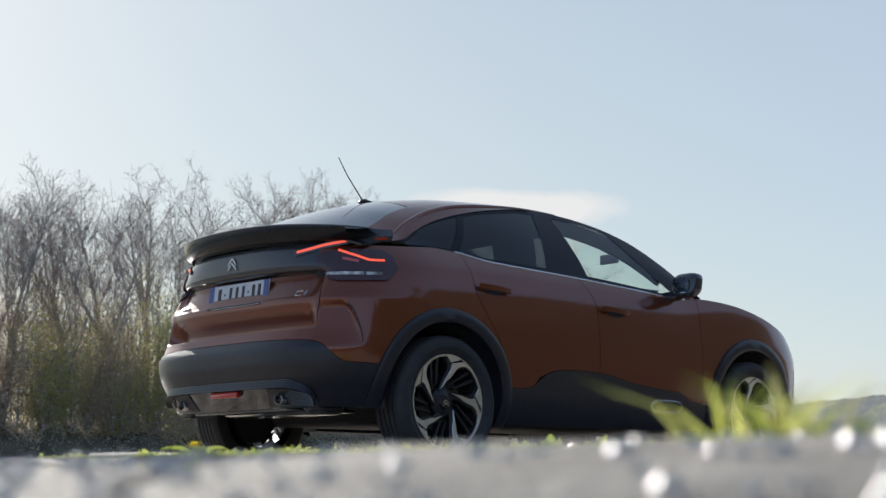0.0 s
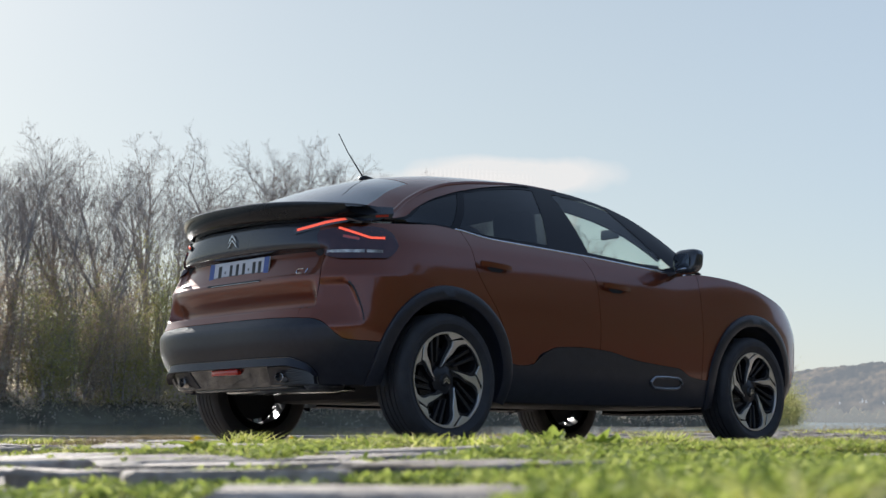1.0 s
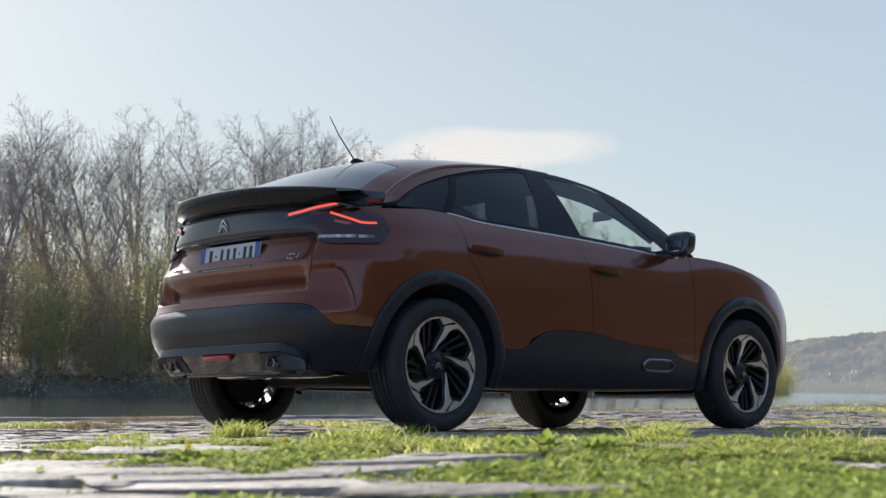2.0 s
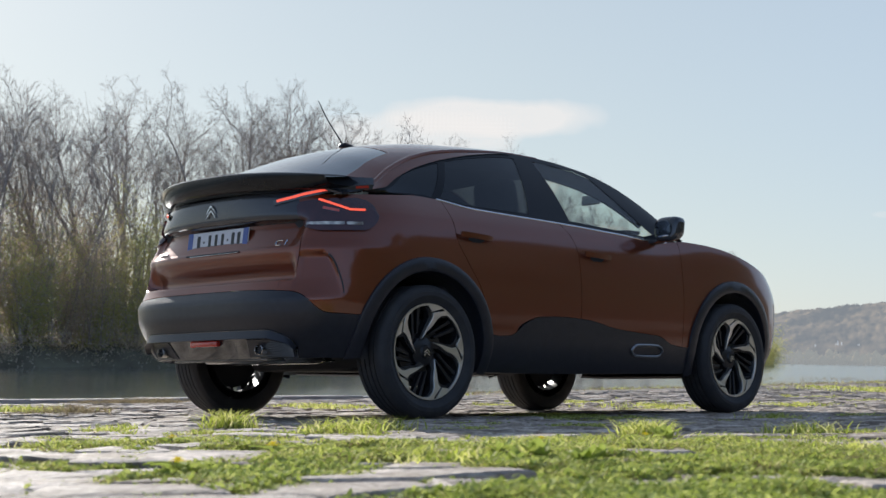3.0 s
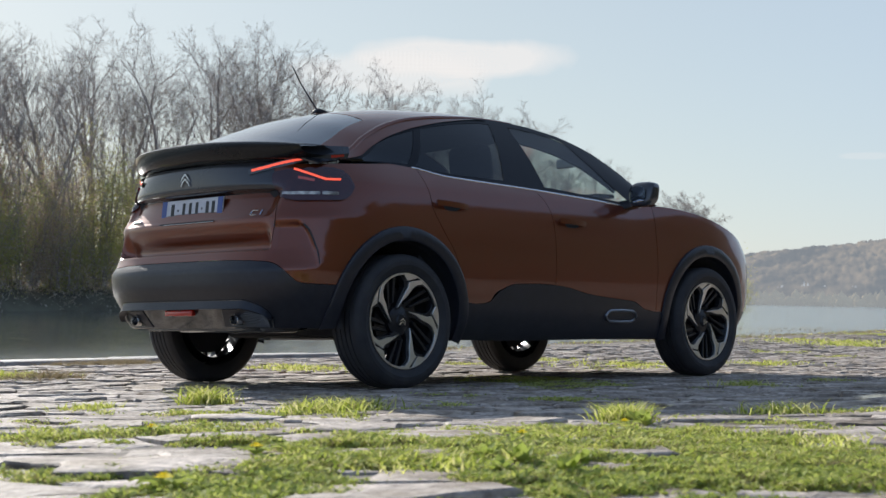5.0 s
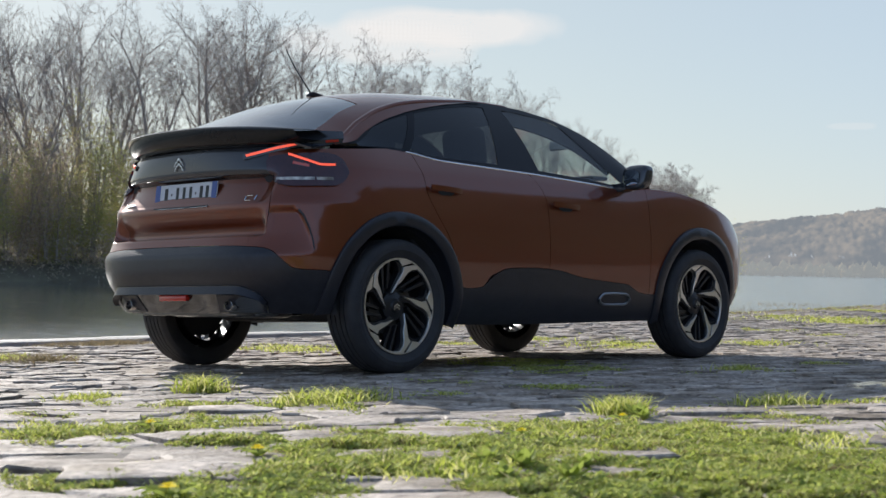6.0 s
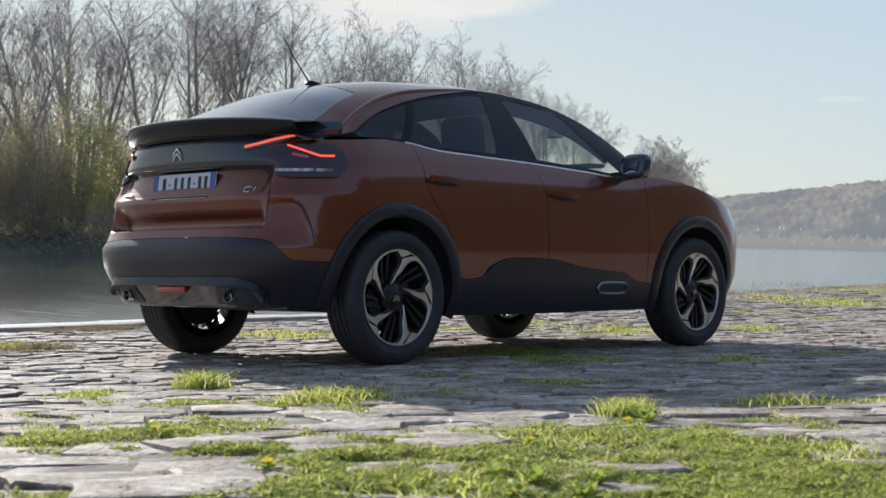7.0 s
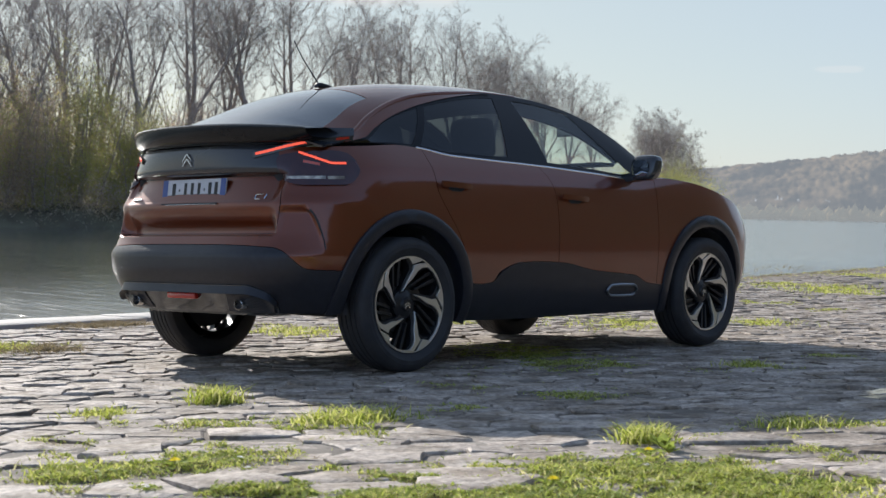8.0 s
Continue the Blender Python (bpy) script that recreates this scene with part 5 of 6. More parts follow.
# ---- clouds ----
def cloud(az0, az1, el0, el1, seed, density):
    m = bpy.data.materials.new("cloud_glow")
    m.use_nodes = True
    n, l = m.node_tree.nodes, m.node_tree.links
    n.remove(n["Principled BSDF"])
    tc, tex, grad = n.new("ShaderNodeTexCoord"), n.new("ShaderNodeTexNoise"), n.new("ShaderNodeMath")
    at = n.new("ShaderNodeAttribute")
    at.attribute_name = "core"
    tex.inputs["Scale"].default_value, tex.inputs["Detail"].default_value = 0.006, 7
    l.new(tc.outputs["Object"], tex.inputs["Vector"])
    grad.operation = "MULTIPLY_ADD"
    grad.inputs[1].default_value, grad.inputs[2].default_value = 1.0, -0.5
    l.new(tex.outputs["Fac"], grad.inputs[0])
    add = n.new("ShaderNodeMath")
    add.operation = "ADD"
    l.new(grad.outputs[0], add.inputs[0])
    l.new(at.outputs["Fac"], add.inputs[1])
    rng = n.new("ShaderNodeMapRange")
    rng.inputs["From Min"].default_value, rng.inputs["From Max"].default_value = 0.12, 0.42
    rng.inputs["To Max"].default_value = density
    l.new(add.outputs[0], rng.inputs["Value"])
    # the cloud's sunlit white is put in as its own glow
    e, t, mix = n.new("ShaderNodeEmission"), n.new("ShaderNodeBsdfTransparent"), n.new("ShaderNodeMixShader")
    e.inputs["Color"].default_value = (0.70, 0.675, 0.66, 1)
    l.new(rng.outputs[0], mix.inputs[0])
    l.new(t.outputs[0], mix.inputs[1])
    l.new(e.outputs[0], mix.inputs[2])
    l.new(mix.outputs[0], n["Material Output"].inputs["Surface"])
    verts, faces, core = [], [], []
    nu, nv, dist = 60, 14, 2600
    for i in range(nu + 1):
        for j in range(nv + 1):
            az, el = az0 + (az1 - az0) * i / nu, el0 + (el1 - el0) * j / nv
            p = by_bearing(az, dist * math.cos(radians(el)))
            verts.append((p.x, p.y, dist * math.sin(radians(el)) + 3))
            s, r = 2 * i / nu - 1, 2 * j / nv - 1
            core.append(max(0.0, (1 - abs(s) ** 2.2)) * max(0.0, 1 - abs(r) ** 1.6) * 0.75)
    for i in range(nu):
        for j in range(nv):
            a = i * (nv + 1) + j
            faces.append((a, a + nv + 1, a + nv + 2, a + 1))
    ob = joined("backdrop_cloud", verts, faces, m, "structure", "thin white cloud streak in a pale sky", "cloud", True)
    col = ob.data.attributes.new("core", "FLOAT", "POINT")
    col.data.foreach_set("value", core)
    ob.visible_shadow = False
    return ob


cloud(39.0, 48.8, 8.0, 9.85, 1, 0.75)
cloud(42.0, 51.5, 7.2, 9.4, 2, 0.6)
cloud(27.9, 29.9, 5.2, 5.5, 3, 0.2)

# ---- setts ----


def sett_shape(rnd, outline, z):
    """A worn stone on a given outline (x, y from its middle): rounded shoulder, uneven top."""
    n = len(outline)
    verts = [(x, y, z - 0.05) for x, y in outline]
    verts += [(x * 0.992, y * 0.990, z - 0.0045 + rnd.uniform(-0.003, 0.002)) for x, y in outline]
    verts += [(x * 0.94 + rnd.uniform(-0.006, 0.006), y * 0.92 + rnd.uniform(-0.006, 0.006), z + rnd.uniform(-0.0035, 0.0025)) for x, y in outline]
    verts += [(x * 0.40 + rnd.uniform(-0.01, 0.01), y * 0.40 + rnd.uniform(-0.01, 0.01), z + rnd.uniform(-0.003, 0.004)) for x, y in outline]
    faces = []
    for r in range(3):
        for k in range(n):
            faces.append((r * n + k, r * n + (k + 1) % n, (r + 1) * n + (k + 1) % n, (r + 1) * n + k))
    faces.append(tuple(3 * n + k for k in range(n)))
    return verts, faces


def cell(p, others, reach, gap):
    """The part of the plane nearer to p than to the others, shrunk by half a joint."""
    poly = [(-reach, -reach), (reach, -reach), (reach, reach), (-reach, reach)]
    for qx, qy in others:
        dx, dy = qx - p[0], qy - p[1]
        d = math.hypot(dx, dy)
        if d < 1e-6 or d > 2.6 * reach:
            continue
        nx, ny, lim = dx / d, dy / d, d / 2 - gap
        out = []
        for (ax, ay), (bx, by) in zip(poly, poly[1:] + poly[:1]):
            da, db = ax * nx + ay * ny - lim, bx * nx + by * ny - lim
            if da <= 0:
                out.append((ax, ay))
            if da * db < 0:
                t = da / (da - db)
                out.append((ax + (bx - ax) * t, ay + (by - ay) * t))
        poly = out
        if len(poly) < 3:
            return []
    return poly


# grass patches on the quay, in metres ahead of the reference spot and to its right, with half sizes
# (the last number is the growth: height of the sward in metres)
TURF = ((9.1, -2.38, 0.30, 0.28, 0.06), (6.36, -0.80, 0.13, 0.14, 0.055), (5.9, -1.18, 0.17, 0.13, 0.035), (5.6, -1.08, 0.10, 0.10, 0.025), (5.68, -0.22, 0.24, 0.22, 0.05), (5.62, -0.72, 0.18, 0.18, 0.028), (5.45, -0.45, 0.10, 0.14, 0.025),
        (4.72, -0.62, 0.36, 0.36, 0.036), (4.45, -0.95, 0.26, 0.26, 0.032), (5.2, -1.25, 0.12, 0.12, 0.02), (4.1, -0.42, 0.16, 0.20, 0.034), (4.3, 0.0, 0.10, 0.10, 0.025), (3.95, -0.05, 0.22, 0.28, 0.032),
        (5.12, 0.78, 0.09, 0.09, 0.05), (5.22, 1.02, 0.06, 0.20, 0.025), (5.5, 1.62, 0.11, 0.36, 0.036), (4.5, 0.62, 0.34, 0.52, 0.034), (4.15, 0.85, 0.34, 0.52, 0.034), (4.85, 1.2, 0.10, 0.22, 0.022), (3.75, 0.35, 0.5, 0.6, 0.034), (3.5, -0.15, 0.42, 0.32, 0.03), (3.6, 0.95, 0.45, 0.5, 0.034))
TURF_FAR = ((8.1, 1.88, 0.26, 0.15, 0.04), (8.75, 2.5, 0.16, 0.18, 0.025), (6.6, 0.72, 0.22, 0.26, 0.02), (6.1, 0.15, 0.13, 0.18, 0.022), (7.0, 0.25, 0.16, 0.24, 0.02), (9.2, 0.7, 0.8, 0.55, 0.022), (8.3, 0.9, 0.5, 0.45, 0.018), (11.87, 2.85, 0.5, 0.26, 0.04), (11.9, 1.78, 0.7, 0.28, 0.04),
            (16.5, 4.85, 1.1, 0.5, 0.05), (14.4, 3.56, 0.3, 0.36, 0.035), (13.56, 3.92, 0.3, 0.28, 0.035), (17.5, 4.5, 0.5, 0.4, 0.04), (19.9, 6.4, 1.0, 0.7, 0.04), (10.68, -0.72, 0.45, 0.34, 0.045), (11.85, 0.55, 0.35, 0.3, 0.035), (12.6, 1.0, 0.5, 0.5, 0.035))
TURF_NEAR = ((3.3, 1.0, 0.6, 0.7, 0.032), (3.1, 0.40, 0.32, 0.36, 0.030), (2.9, -0.28, 0.35, 0.30, 0.025), (3.3, -0.72, 0.25, 0.25, 0.025), (2.5, 0.45, 0.5, 0.55, 0.028), (2.2, 0.75, 0.6, 0.45, 0.028), (1.8, 0.45, 0.75, 0.55, 0.026), (1.3, 0.35, 0.5, 0.35, 0.024), (1.6, -0.25, 0.45, 0.3, 0.016))


def turf(x, y):
    """How grassy the quay is at a spot, 0 to 1."""
    p = Vector((x, y, 0)) - HERE
    d, lat = p.dot(WAY), p.dot(SIDE)
    g = 0.0
    for cd, cl, rd, rl, _ in TURF + TURF_FAR + TURF_NEAR:
        k = ((d - cd) / rd) ** 2 + ((lat - cl) / rl) ** 2
        g = max(g, 1.02 - k / 1.0)
    g += 0.6 * noise.noise((x * 3, y * 3, 11)) + 0.9 * noise.noise((x * 8, y * 8, 2)) + 0.5 * noise.noise((x * 21, y * 21, 4))
    return min(max(g, 0), 1)


def setts():
    rnd, more = random.Random(17), random.Random(71)
    row_way = Vector((math.cos(radians(-38)), math.sin(radians(-38)), 0))
    row_up = Vector((-row_way.y, row_way.x, 0))
    STRETCH = 1.55
    rows = []
    d = 0.72
    while d < 27:
        big = 1 - smooth(4.2, 6.2, d)
        depth = rnd.uniform(0.10, 0.155) + big * rnd.uniform(0.05, 0.13)
        lat = -(1.3 + 0.36 * d) + rnd.uniform(-0.3, 0)
        row = []
        while lat < 1.2 + 0.36 * d:
            length = rnd.uniform(0.12, 0.27) * (1 + 0.85 * big)
            row.append((lat + length / 2, (d + depth / 2 + rnd.gauss(0, 0.16) * depth) * STRETCH, d, max(depth * STRETCH, length)))
            lat += length
        # the paving goes on at both sides
        for sign in (-1, 1):
            out = 1.3 + 0.36 * d
            while d < 14 and out < 3.6 + 0.36 * d:
                length = more.uniform(0.12, 0.27) * (1 + 0.85 * big)
                row.append((sign * (out + length / 2), (d + depth / 2 + more.gauss(0, 0.16) * depth) * STRETCH, d, max(depth * STRETCH, length)))
                out += length
        rows.append(row)
        d += depth
    made = []
    for i, row in enumerate(rows):
        near_rows = [q for r in rows[max(i - 2, 0):i + 3] for q in r]
        lats = np.array([q[0] for q in near_rows])
        for p in row:
            close = np.nonzero(np.abs(lats - p[0]) < 2.2 * p[3])[0]
            others = [near_rows[k][:2] for k in close if near_rows[k] is not p]
            poly = cell(p[:2], others, p[3] * 1.2, rnd.uniform(0.001, 0.0075) * (1 - 0.6 * smooth(6, 11, p[2])))
            if len(poly) < 4:
                continue
            c = HERE + row_way * p[0] + row_up * (p[1] / STRETCH)
            if c.y > EDGE(c.x) - 0.66:
                continue
            g = turf(c.x, c.y)
            if (g > 0.95 and rnd.random() < 0.4) or (p[2] < 2.5 and (c - HERE).dot(SIDE) > 0.0 and g > 0.25):
                continue
            tx, ty = rnd.gauss(0, 0.018), rnd.gauss(0, 0.018)
            outline = []
            for k, (x, y) in enumerate(poly):
                nx, ny = poly[(k + 1) % len(poly)]
                outline.append((x, y / STRETCH))
                if math.hypot(nx - x, ny - y) > 0.10:
                    f = rnd.uniform(0.35, 0.65)
                    sh = 1 - rnd.uniform(-0.02, 0.06)
                    outline.append(((x + (nx - x) * f) * sh, (y + (ny - y) * f) / STRETCH * sh))
            v, f = sett_shape(rnd, outline, 0.0)
            top = paving_height(c.x, c.y) + rnd.gauss(0, 0.0045) * (1 - 0.5 * smooth(6, 11, p[2])) - 0.008 * g
            v = [(x, y, z + tx * x + ty * y) for x, y, z in v]
            m = Matrix.Translation((c.x, c.y, top)) @ Matrix.Rotation(radians(-38), 4, "Z")
            made.append((p[2] + 0.6 * abs(p[0]) if p[2] > 1.9 else 99, v, f, m))
    made.sort(key=lambda q: q[0])
    for _, v, f, m in made[:300]:
        me = bpy.data.meshes.new("sett")
        me.from_pydata(v, [], f)
        me.materials.append(STONE)
        me.shade_smooth()
        me.set_sharp_from_angle(angle=radians(24))
        ob = new("sett", me)
        ob.parent = pavement
        ob.matrix_local = m
    verts, faces = [], []
    for _, v, f, m in made[300:]:
        base = len(verts)
        verts += [tuple(m @ Vector(q)) for q in v]
        faces += [tuple(base + i for i in q) for q in f]
    me = bpy.data.meshes.new("far_setts")
    me.from_pydata(verts, [], faces)
    me.materials.append(STONE)
    me.shade_smooth()
    me.set_sharp_from_angle(angle=radians(24))
    ob = new("far_setts", me)
    ob.parent = pavement
    tagged(ob, "worn pale stone setts", "", "", "stuff")


def grass():
    rnd = random.Random(23)
    verts, faces = [], []
    dverts, dfaces = [], []

    def blade(x, y, h, w, out, z=None):
        vs, fs = out
        z = paving_height(x, y) - 0.015 if z is None else z
        a = rnd.random() * 6.283
        side = Vector((math.cos(a), math.sin(a), 0)) * w / 2
        lax = 2.2 if out[0] is dverts else 0.75
        bend = Vector((rnd.gauss(0, lax), rnd.gauss(0, lax), 0)) * h
        p = Vector((x, y, z))
        q = p + bend * 0.35 + Vector((0, 0, h * 0.6))
        t = p + bend + Vector((0, 0, h))
        k = len(vs)
        vs += [tuple(p - side), tuple(p + side), tuple(q + side * 0.8), tuple(q - side * 0.8), tuple(t)]
        fs += [(k, k + 1, k + 2, k + 3), (k + 3, k + 2, k + 4)]
    wverts, wfaces = [], []

    def broad(x, y, h, size, out):
        """A small roundish leaf on a tilt."""
        vs, fs = out
        a = rnd.random() * 6.283
        u = Vector((math.cos(a), math.sin(a), rnd.uniform(-0.3, 0.9))).normalized() * size
        w = Vector((-math.sin(a), math.cos(a), rnd.uniform(-0.4, 0.4))).normalized() * size * 0.42
        p = Vector((x, y, paving_height(x, y) - 0.010 + h * rnd.uniform(0.2, 1)))
        k = len(vs)
        vs += [tuple(q) for q in (p - u, p - u * 0.2 + w, p + u * 0.6 + w * 0.8, p + u, p + u * 0.6 - w * 0.8, p - u * 0.2 - w)]
        fs.append((k, k + 1, k + 2, k + 3, k + 4, k + 5))
    for cd, cl, rd, rl, tall in TURF + TURF_FAR + TURF_NEAR:
        # the sward of one patch: thick towards its middle, thinner and lower at its ragged rim
        far = 1 + 0.14 * max(cd - 5, 0)
        for _ in range(int(26000 * (4.5 / max(cd, 3.4)) ** 1.5 * 7.0 * rd * rl)):
            d, lat = cd + 1.6 * rd * rnd.uniform(-1, 1), cl + 1.6 * rl * rnd.uniform(-1, 1)
            c = HERE + WAY * d + SIDE * lat
            if d < 0.75 or c.y > EDGE(c.x) - 0.1:
                continue
            g = turf(c.x, c.y)
            if rnd.random() > g ** 1.8 * 0.80:
                continue
            lump = 0.75 + 0.9 * noise.noise((c.x * 5, c.y * 5, 5)) + 0.5 * noise.noise((c.x * 15, c.y * 15, 1))
            h = max(0.008, tall * lump * (0.26 + 0.46 * g) * rnd.uniform(0.35, 1.15)) * (1 - 0.35 * smooth(6, 12, d)) * (0.48 + 0.52 * smooth(1.4, 3.6, d))
            z = paving_height(c.x, c.y) - 0.014 + 0.012 * g * smooth(1.6, 3.4, d)
            if rnd.random() < 0.36 and d < 9:
                broad(c.x, c.y, h * 0.8 + 0.012 * g, rnd.uniform(0.0055, 0.012), (wverts, wfaces))
            else:
                blade(c.x, c.y, h, 0.0042 * far * rnd.uniform(0.7, 1.3), (verts, faces) if rnd.random() > 0.16 + 0.30 * (1 - g) else (dverts, dfaces), z)
    # single blades in the joints
    for _ in range(9000):
        d = 0.9 + 18 * rnd.random() ** 2
        c = HERE + WAY * d + SIDE * rnd.uniform(-1, 1) * (0.5 + 0.33 * d)
        if c.y < EDGE(c.x) - 0.1 and noise.noise((c.x * 1.1, c.y * 1.1, 21)) > 0.12:
            blade(c.x, c.y, rnd.uniform(0.006, 0.016), 0.004 * (1 + 0.14 * max(d - 5, 0)), (verts, faces) if rnd.random() < 0.5 else (dverts, dfaces))
    # tall tufts
    for cd, cl, r, hh, count in ((9.05, -2.42, 0.13, 0.075, 420), (16.6, 4.9, 0.5, 0.07, 500), (11.9, 1.8, 0.3, 0.05, 500), (11.9, 2.8, 0.2, 0.05, 300), (10.68, -0.72, 0.2, 0.055, 400), (5.70, -0.20, 0.085, 0.095, 420), (5.62, -0.34, 0.05, 0.08, 160), (5.12, 0.78, 0.042, 0.095, 520), (6.36, -0.81, 0.05, 0.115, 320), (5.9, -1.18, 0.06, 0.06, 240), (5.5, 1.4, 0.07, 0.075, 260), (8.1, 1.85, 0.08, 0.06, 260), (4.55, -1.0, 0.10, 0.05, 320), (4.2, 0.5, 0.12, 0.055, 380), (3.4, 0.1, 0.12, 0.06, 380), (4.0, 1.1, 0.16, 0.055, 456)):
        for _ in range(count):
            c = HERE + WAY * (cd + rnd.gauss(0, r)) + SIDE * (cl + rnd.gauss(0, r))
            blade(c.x, c.y, hh * 0.72 * rnd.uniform(0.4, 1.2), 0.0065 * (1 + 0.08 * max(cd - 5, 0)), (verts, faces))
    for cl, r, hh, count in ((0.252, 0.016, 0.036, 34), (0.285, 0.012, 0.018, 14), (0.21, 0.012, 0.012, 10)):
        for _ in range(count):
            s = cl + rnd.gauss(0, r)
            c = HERE + WAY * (0.63 + rnd.gauss(0, 0.008)) + SIDE * s
            blade(c.x, c.y, hh * rnd.uniform(0.5, 1.15), 0.004, (verts, faces), ledge_top(0.6, s) - 0.006)
    for cd, cl, r, hh, count in ((10.75, -2.15, 0.12, 0.09, 520), (10.95, -2.02, 0.09, 0.10, 420), (10.6, -2.35, 0.10, 0.07, 320), (11.1, -1.85, 0.10, 0.06, 260), (9.0, -2.08, 0.09, 0.12, 420), (8.85, -2.2, 0.14, 0.07, 420), (8.7, -2.45, 0.16, 0.05, 320), (5.2, -1.25, 0.08, 0.04, 160), (5.8, -1.1, 0.1, 0.04, 120), (21.5, 5.6, 0.8, 0.12, 260), (19.5, 4.4, 0.7, 0.10, 260)):
        for _ in range(count):
            p = HERE + WAY * (cd + rnd.gauss(0, r)) + SIDE * (cl + rnd.gauss(0, r))
            blade(p.x, p.y, 0.55 * hh * rnd.uniform(0.3, 1.2), 0.006, (dverts, dfaces))
    for _ in range(2600):
        x = rnd.uniform(4.2, 16)
        y = EDGE(x) - abs(rnd.gauss(0, 0.16)) - 0.02
        if noise.noise((x * 1.7, 0, 3)) + 0.35 * rnd.random() < 0.0:
            continue
        blade(x, y, rnd.uniform(0.012, 0.045), 0.010, (dverts, dfaces) if rnd.random() < 0.72 else (verts, faces))
    joined("grass", verts, faces, GRASS_LEAF, "stuff", "bright green grass growing between the setts", "grass", False, QUAY)
    joined("clover", wverts, wfaces, WEED_LEAF, "stuff", "small round-leaved weeds among the grass", "weeds", False, QUAY)
    joined("dry_grass", dverts, dfaces, DRY_LEAF, "stuff", "dry straw-coloured blades among the grass", "dry grass", False, QUAY)


def kerb():
    rnd = random.Random(2)
    x = -9.0
    while x < 60:
        ln = rnd.uniform(0.9, 1.3)
        b = box(ln - 0.012, 0.60, 0.16, (0, 0, 0), 0.012, 2)
        ob = part("kerb_stone", b, KERB, pavement)
        ob.matrix_local = Matrix.Translation((x + ln / 2, EDGE(x + ln / 2) - 0.29, RISE(x + ln / 2, EDGE(x + ln / 2) - 0.3) - 0.068 + rnd.gauss(0, 0.003) - 0.05 * smooth(2.5, 5, x))) @ Matrix.Rotation(math.atan(0.06), 4, "Z")
        x += ln


def ledge_top(d, lat):
    return -0.0375 - 0.042 * (1 - smooth(0.12, 0.60, d)) + 0.029 * (lat - 0.1)


def ledge():
    """Flat pale stones along the ledge by the reference spot."""
    rnd = random.Random(8)
    lat = -1.3
    while lat < 1.5:
        w = rnd.uniform(0.36, 0.52)
        for d0, d1 in ((0.12, 0.36), (0.365, 0.63)):
            vs, fs = [], []
            nd, nl = 8, 6
            for a in range(nd + 1):
                for k in range(nl + 1):
                    d, s = d0 + (d1 - d0) * a / nd, lat + 0.004 + (w - 0.008) * k / nl
                    c = HERE + WAY * d + SIDE * s
                    rim = min(min(a, nd - a) / 1.0, min(k, nl - k) / 1.0, 1)
                    vs.append((c.x, c.y, ledge_top(d, s) + 0.003 * rim - 0.003 + 0.004 * noise.noise((c.x * 6, c.y * 6, 1))))
            n = nl + 1
            fs += [(a * n + k, a * n + k + 1, (a + 1) * n + k + 1, (a + 1) * n + k) for a in range(nd) for k in range(nl)]
            top = len(vs)
            ring = [k for k in range(n)] + [a * n + nl for a in range(1, nd + 1)] + [nd * n + k for k in range(nl - 1, -1, -1)] + [a * n for a in range(nd - 1, 0, -1)]
            vs += [(vs[q][0], vs[q][1], vs[q][2] - 0.06) for q in ring]
            fs += [(ring[q], top + q, top + (q + 1) % len(ring), ring[(q + 1) % len(ring)]) for q in range(len(ring))]
            me = bpy.data.meshes.new("ledge_stone")
            me.from_pydata(vs, [], fs)
            me.materials.append(LEDGE)
            me.shade_smooth()
            me.set_sharp_from_angle(angle=radians(40))
            new("ledge_stone", me).parent = pavement
        lat += w


def gravel():
    """Loose grit on the ledge by the reference spot."""
    rnd = random.Random(31)
    verts, faces = [], []
    for _ in range(520):
        d, lat = rnd.uniform(0.20, 0.62), rnd.uniform(-0.5, 0.6)
        c = HERE + WAY * d + SIDE * lat
        r = rnd.uniform(0.0025, 0.006)
        z = ledge_top(d, lat)
        k = len(verts)
        for i in range(2):
            for j in range(5):
                a = 2 * math.pi * (j + 0.5 * i) / 5
                q = r * (1 - 0.35 * i) * rnd.uniform(0.7, 1.2)
                verts.append((c.x + q * math.cos(a), c.y + q * math.sin(a), z + r * (0.9 * i - 0.4) * rnd.uniform(0.8, 1.1)))
        for j in range(5):
            faces.append((k + j, k + (j + 1) % 5, k + 5 + j))
            faces.append((k + (j + 1) % 5, k + 5 + (j + 1) % 5, k + 5 + j))
        faces.append((k + 5, k + 6, k + 7, k + 8, k + 9))
    joined("gravel", verts, faces, GRIT, "stuff", "pale grey grit on the stone ledge", "gravel", False, QUAY)


GRIT = material("grit", (0.42, 0.40, 0.37), 0.3, 0, (0.58, 0.56, 0.52), 40, 0.1, 300)
kerb()
ledge()
gravel()
setts()
grass()


YELLOW = leaf_material("petal_yellow", ((0.85, 0.70, 0.02), (0.90, 0.78, 0.04)), 0.6, 0.3)
WHITE_PETAL = leaf_material("petal_white", ((0.78, 0.78, 0.74), (0.85, 0.85, 0.80)), 0.6, 0.3)
STEM = material("stem_green", (0.10, 0.16, 0.04), 0.6, 0, (0.16, 0.2, 0.06), 30)


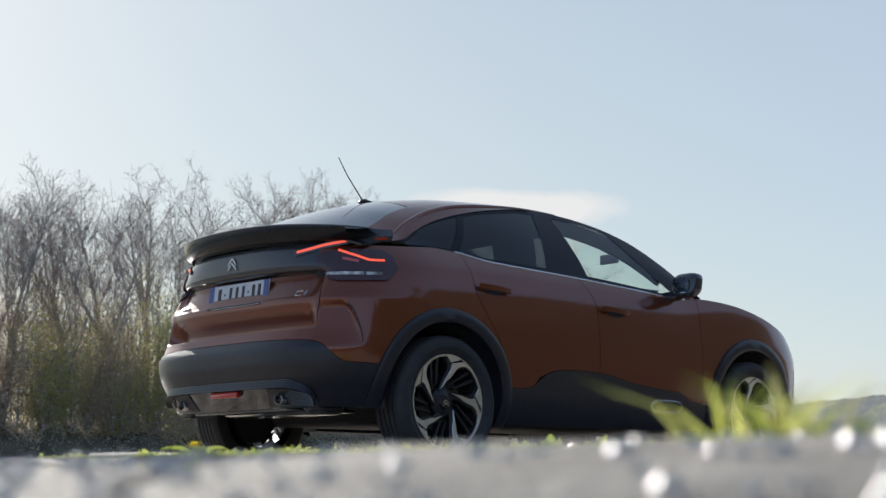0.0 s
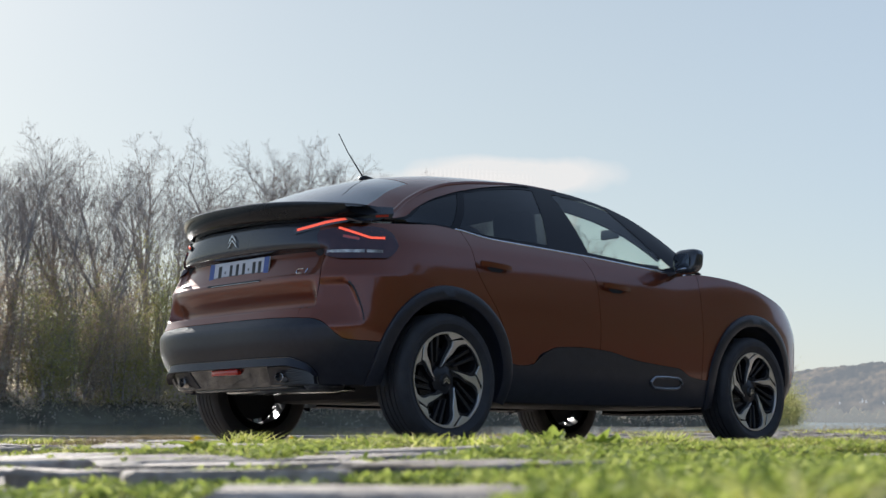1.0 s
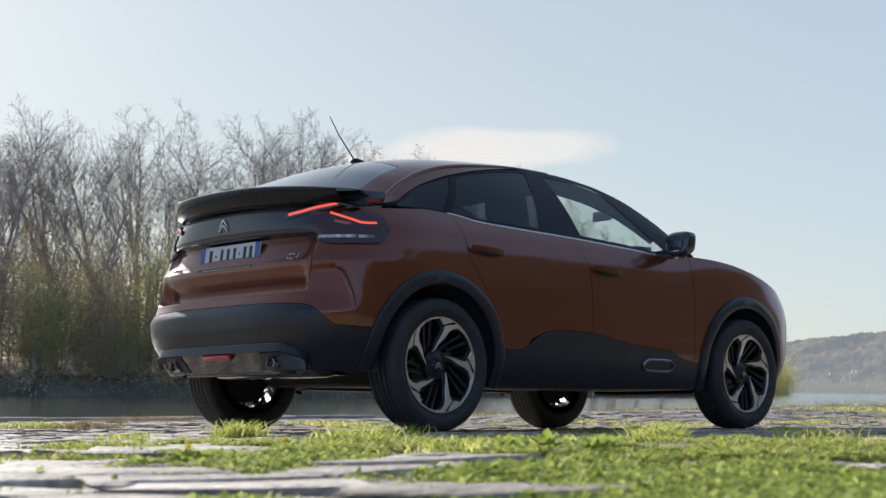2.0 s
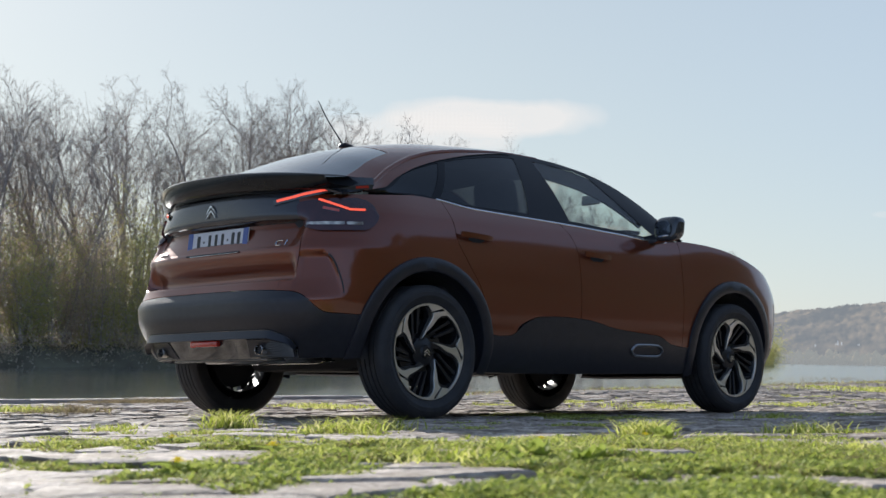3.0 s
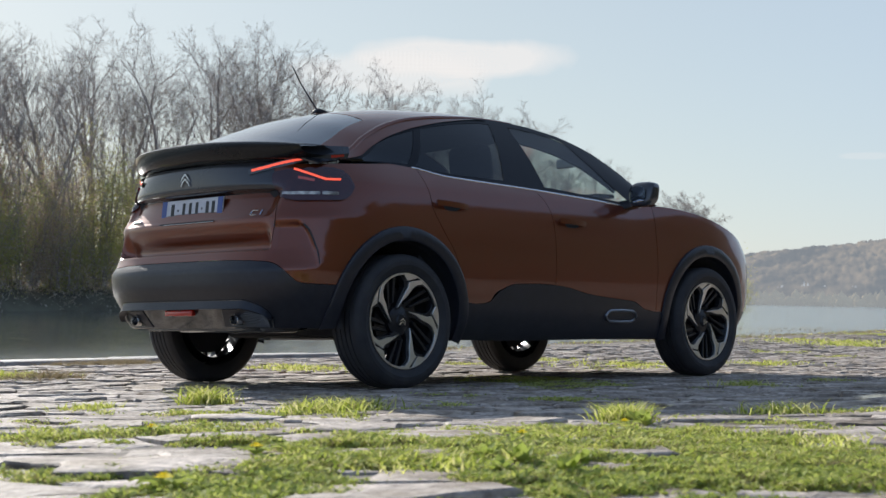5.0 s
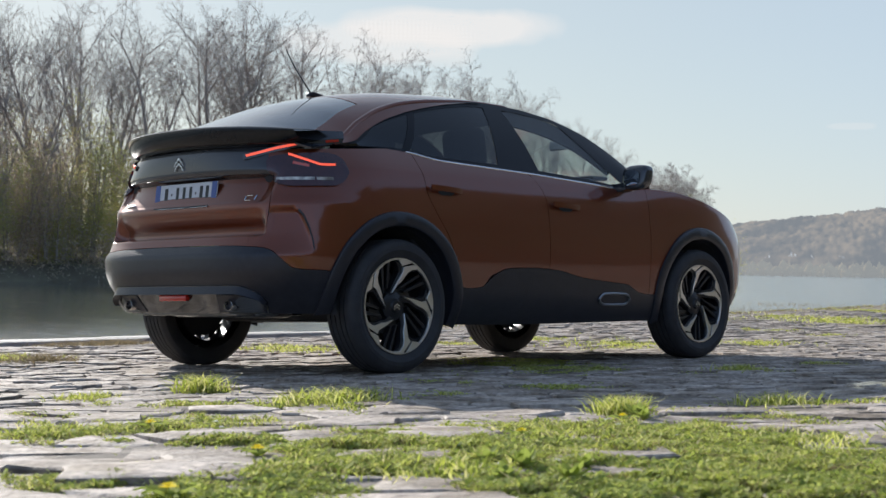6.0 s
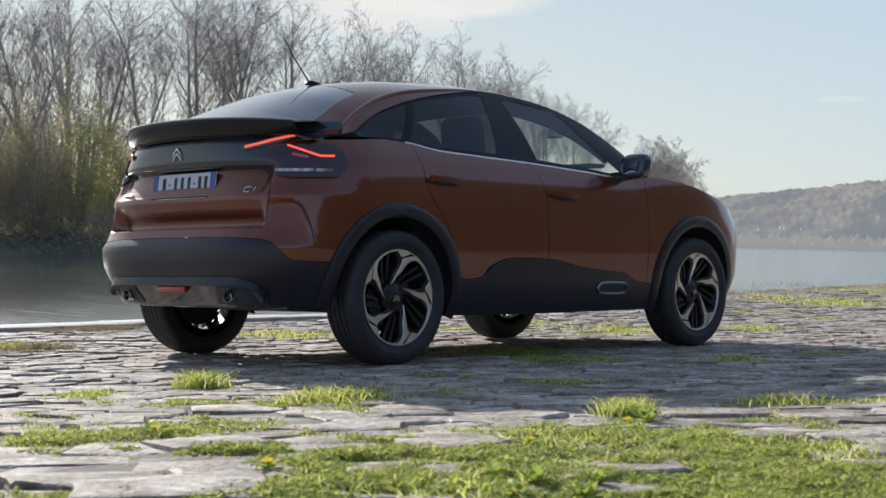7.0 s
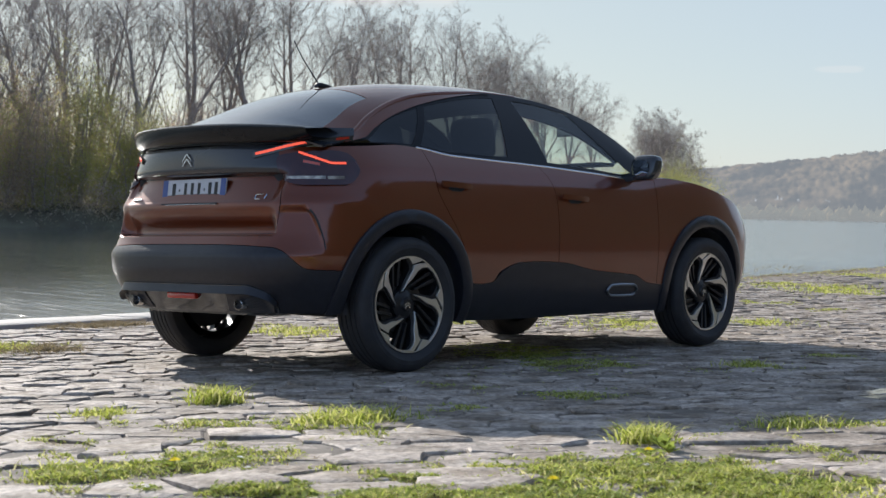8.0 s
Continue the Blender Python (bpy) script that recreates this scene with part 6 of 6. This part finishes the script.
def flower(name, label, group, petals):
    rnd = random.Random(3)
    root = tagged(new(name), label, name, group)
    ob = part("stem", tube([(0, 0, 0), (0.004, 0.002, 0.012), (0.003, 0.0, 0.024)], 0.0022, 0.0018, 6), STEM, root)
    verts, faces = [], []
    for ring, (r, z) in enumerate(((0.019, 0.024), (0.014, 0.028), (0.008, 0.031))):
        for k in range(16 - 3 * ring):
            a = 2 * math.pi * k / (16 - 3 * ring) + 0.2 * ring
            d, w = Vector((math.cos(a), math.sin(a), 0)), Vector((-math.sin(a), math.cos(a), 0)) * 0.003
            i = len(verts)
            o = Vector((0.003, 0, z))
            verts += [tuple(o + d * 0.001 - w * 0.5), tuple(o + d * r - w + Vector((0, 0, 0.003))), tuple(o + d * r + w + Vector((0, 0, 0.003))), tuple(o + d * 0.001 + w * 0.5)]
            faces.append((i, i + 1, i + 2, i + 3))
    me = bpy.data.meshes.new("flower_head")
    me.from_pydata(verts, [], faces)
    me.materials.append(petals)
    new("flower_head", me).parent = root
    for k in range(7):
        a = 2 * math.pi * k / 7 + rnd.uniform(-0.3, 0.3)
        d, w = Vector((math.cos(a), math.sin(a), 0)), Vector((-math.sin(a), math.cos(a), 0))
        ln = rnd.uniform(0.05, 0.08)
        bm = sheet(lambda u, v: d * (ln * u) + w * (0.011 * math.sin(math.pi * min(u * 0.9 + 0.1, 1)) * v) + Vector((0, 0, 0.022 * math.sin(2.2 * u) + 0.004 * abs(v))), span(0, 1, 5), (-1, 0, 1))
        part("leaf", bm, WEED_LEAF, root)
    return root


def dock():
    """A clump of upright broad leaves."""
    rnd = random.Random(6)
    root = tagged(new("weed"), "broad-leaved green weed growing in the grass", "weed", "weeds in the grass")
    for k in range(12):
        a = 2 * math.pi * k / 12 + rnd.uniform(-0.4, 0.4)
        d, w = Vector((math.cos(a), math.sin(a), 0)), Vector((-math.sin(a), math.cos(a), 0))
        ln, tip = rnd.uniform(0.05, 0.085), rnd.uniform(0.35, 0.9)
        bm = sheet(lambda u, v: d * (ln * u * (1.2 - tip)) + w * (0.013 * math.sin(math.pi * min(u * 0.9 + 0.08, 1)) * v) + Vector((0, 0, ln * tip * (u - 0.25 * u * u) + 0.004 * abs(v))), span(0, 1, 5), (-1, 0, 1))
        part("leaf", bm, WEED_LEAF, root)
    return root


def scatter(first, spots):
    for i, (x, y, turn, size) in enumerate(spots):
        m = QUAY @ pose(x, y, paving_height(x, y) - 0.006, 0, 0, turn) @ Matrix.Scale(size, 4)
        ob = first if i == 0 else copy_thing(first, Matrix.Identity(4))
        ob.matrix_world = m


scatter(flower("dandelion", "yellow dandelion flower in the grass", "dandelions in the grass", YELLOW), ((-2.72, -2.58, 0, 1.0), (-3.06, -3.51, 70, 1.0), (-3.63, -3.94, 140, 1.1), (-1.55, -3.46, 30, 0.9), (-2.24, -3.64, 200, 0.9)))
scatter(dock(), ((-2.81, -4.14, 0, 1.1), (-2.90, -4.35, 50, 1.0), (-2.78, -4.00, 120, 0.9), (-2.69, -4.22, 10, 0.8), (-1.37, -3.39, 80, 1.2), (-2.97, -4.22, 190, 0.8), (-1.44, -3.46, 20, 0.9), (-1.4, -4.3, 260, 0.9)))
scatter(flower("daisy", "small white daisy in the grass", "daisies in the grass", WHITE_PETAL), ((-2.72, -4.16, 0, 0.6), (-2.87, -4.12, 30, 0.6), (-2.95, -2.52, 0, 0.55), (-2.62, -2.80, 60, 0.5), (-2.50, -2.62, 120, 0.55), (-3.02, -2.86, 20, 0.5), (-1.78, -3.62, 90, 0.6), (-1.62, -3.45, 10, 0.5), (-2.20, -4.05, 200, 0.6), (-1.95, -3.95, 150, 0.5), (-1.66, -2.30, 40, 0.5)))
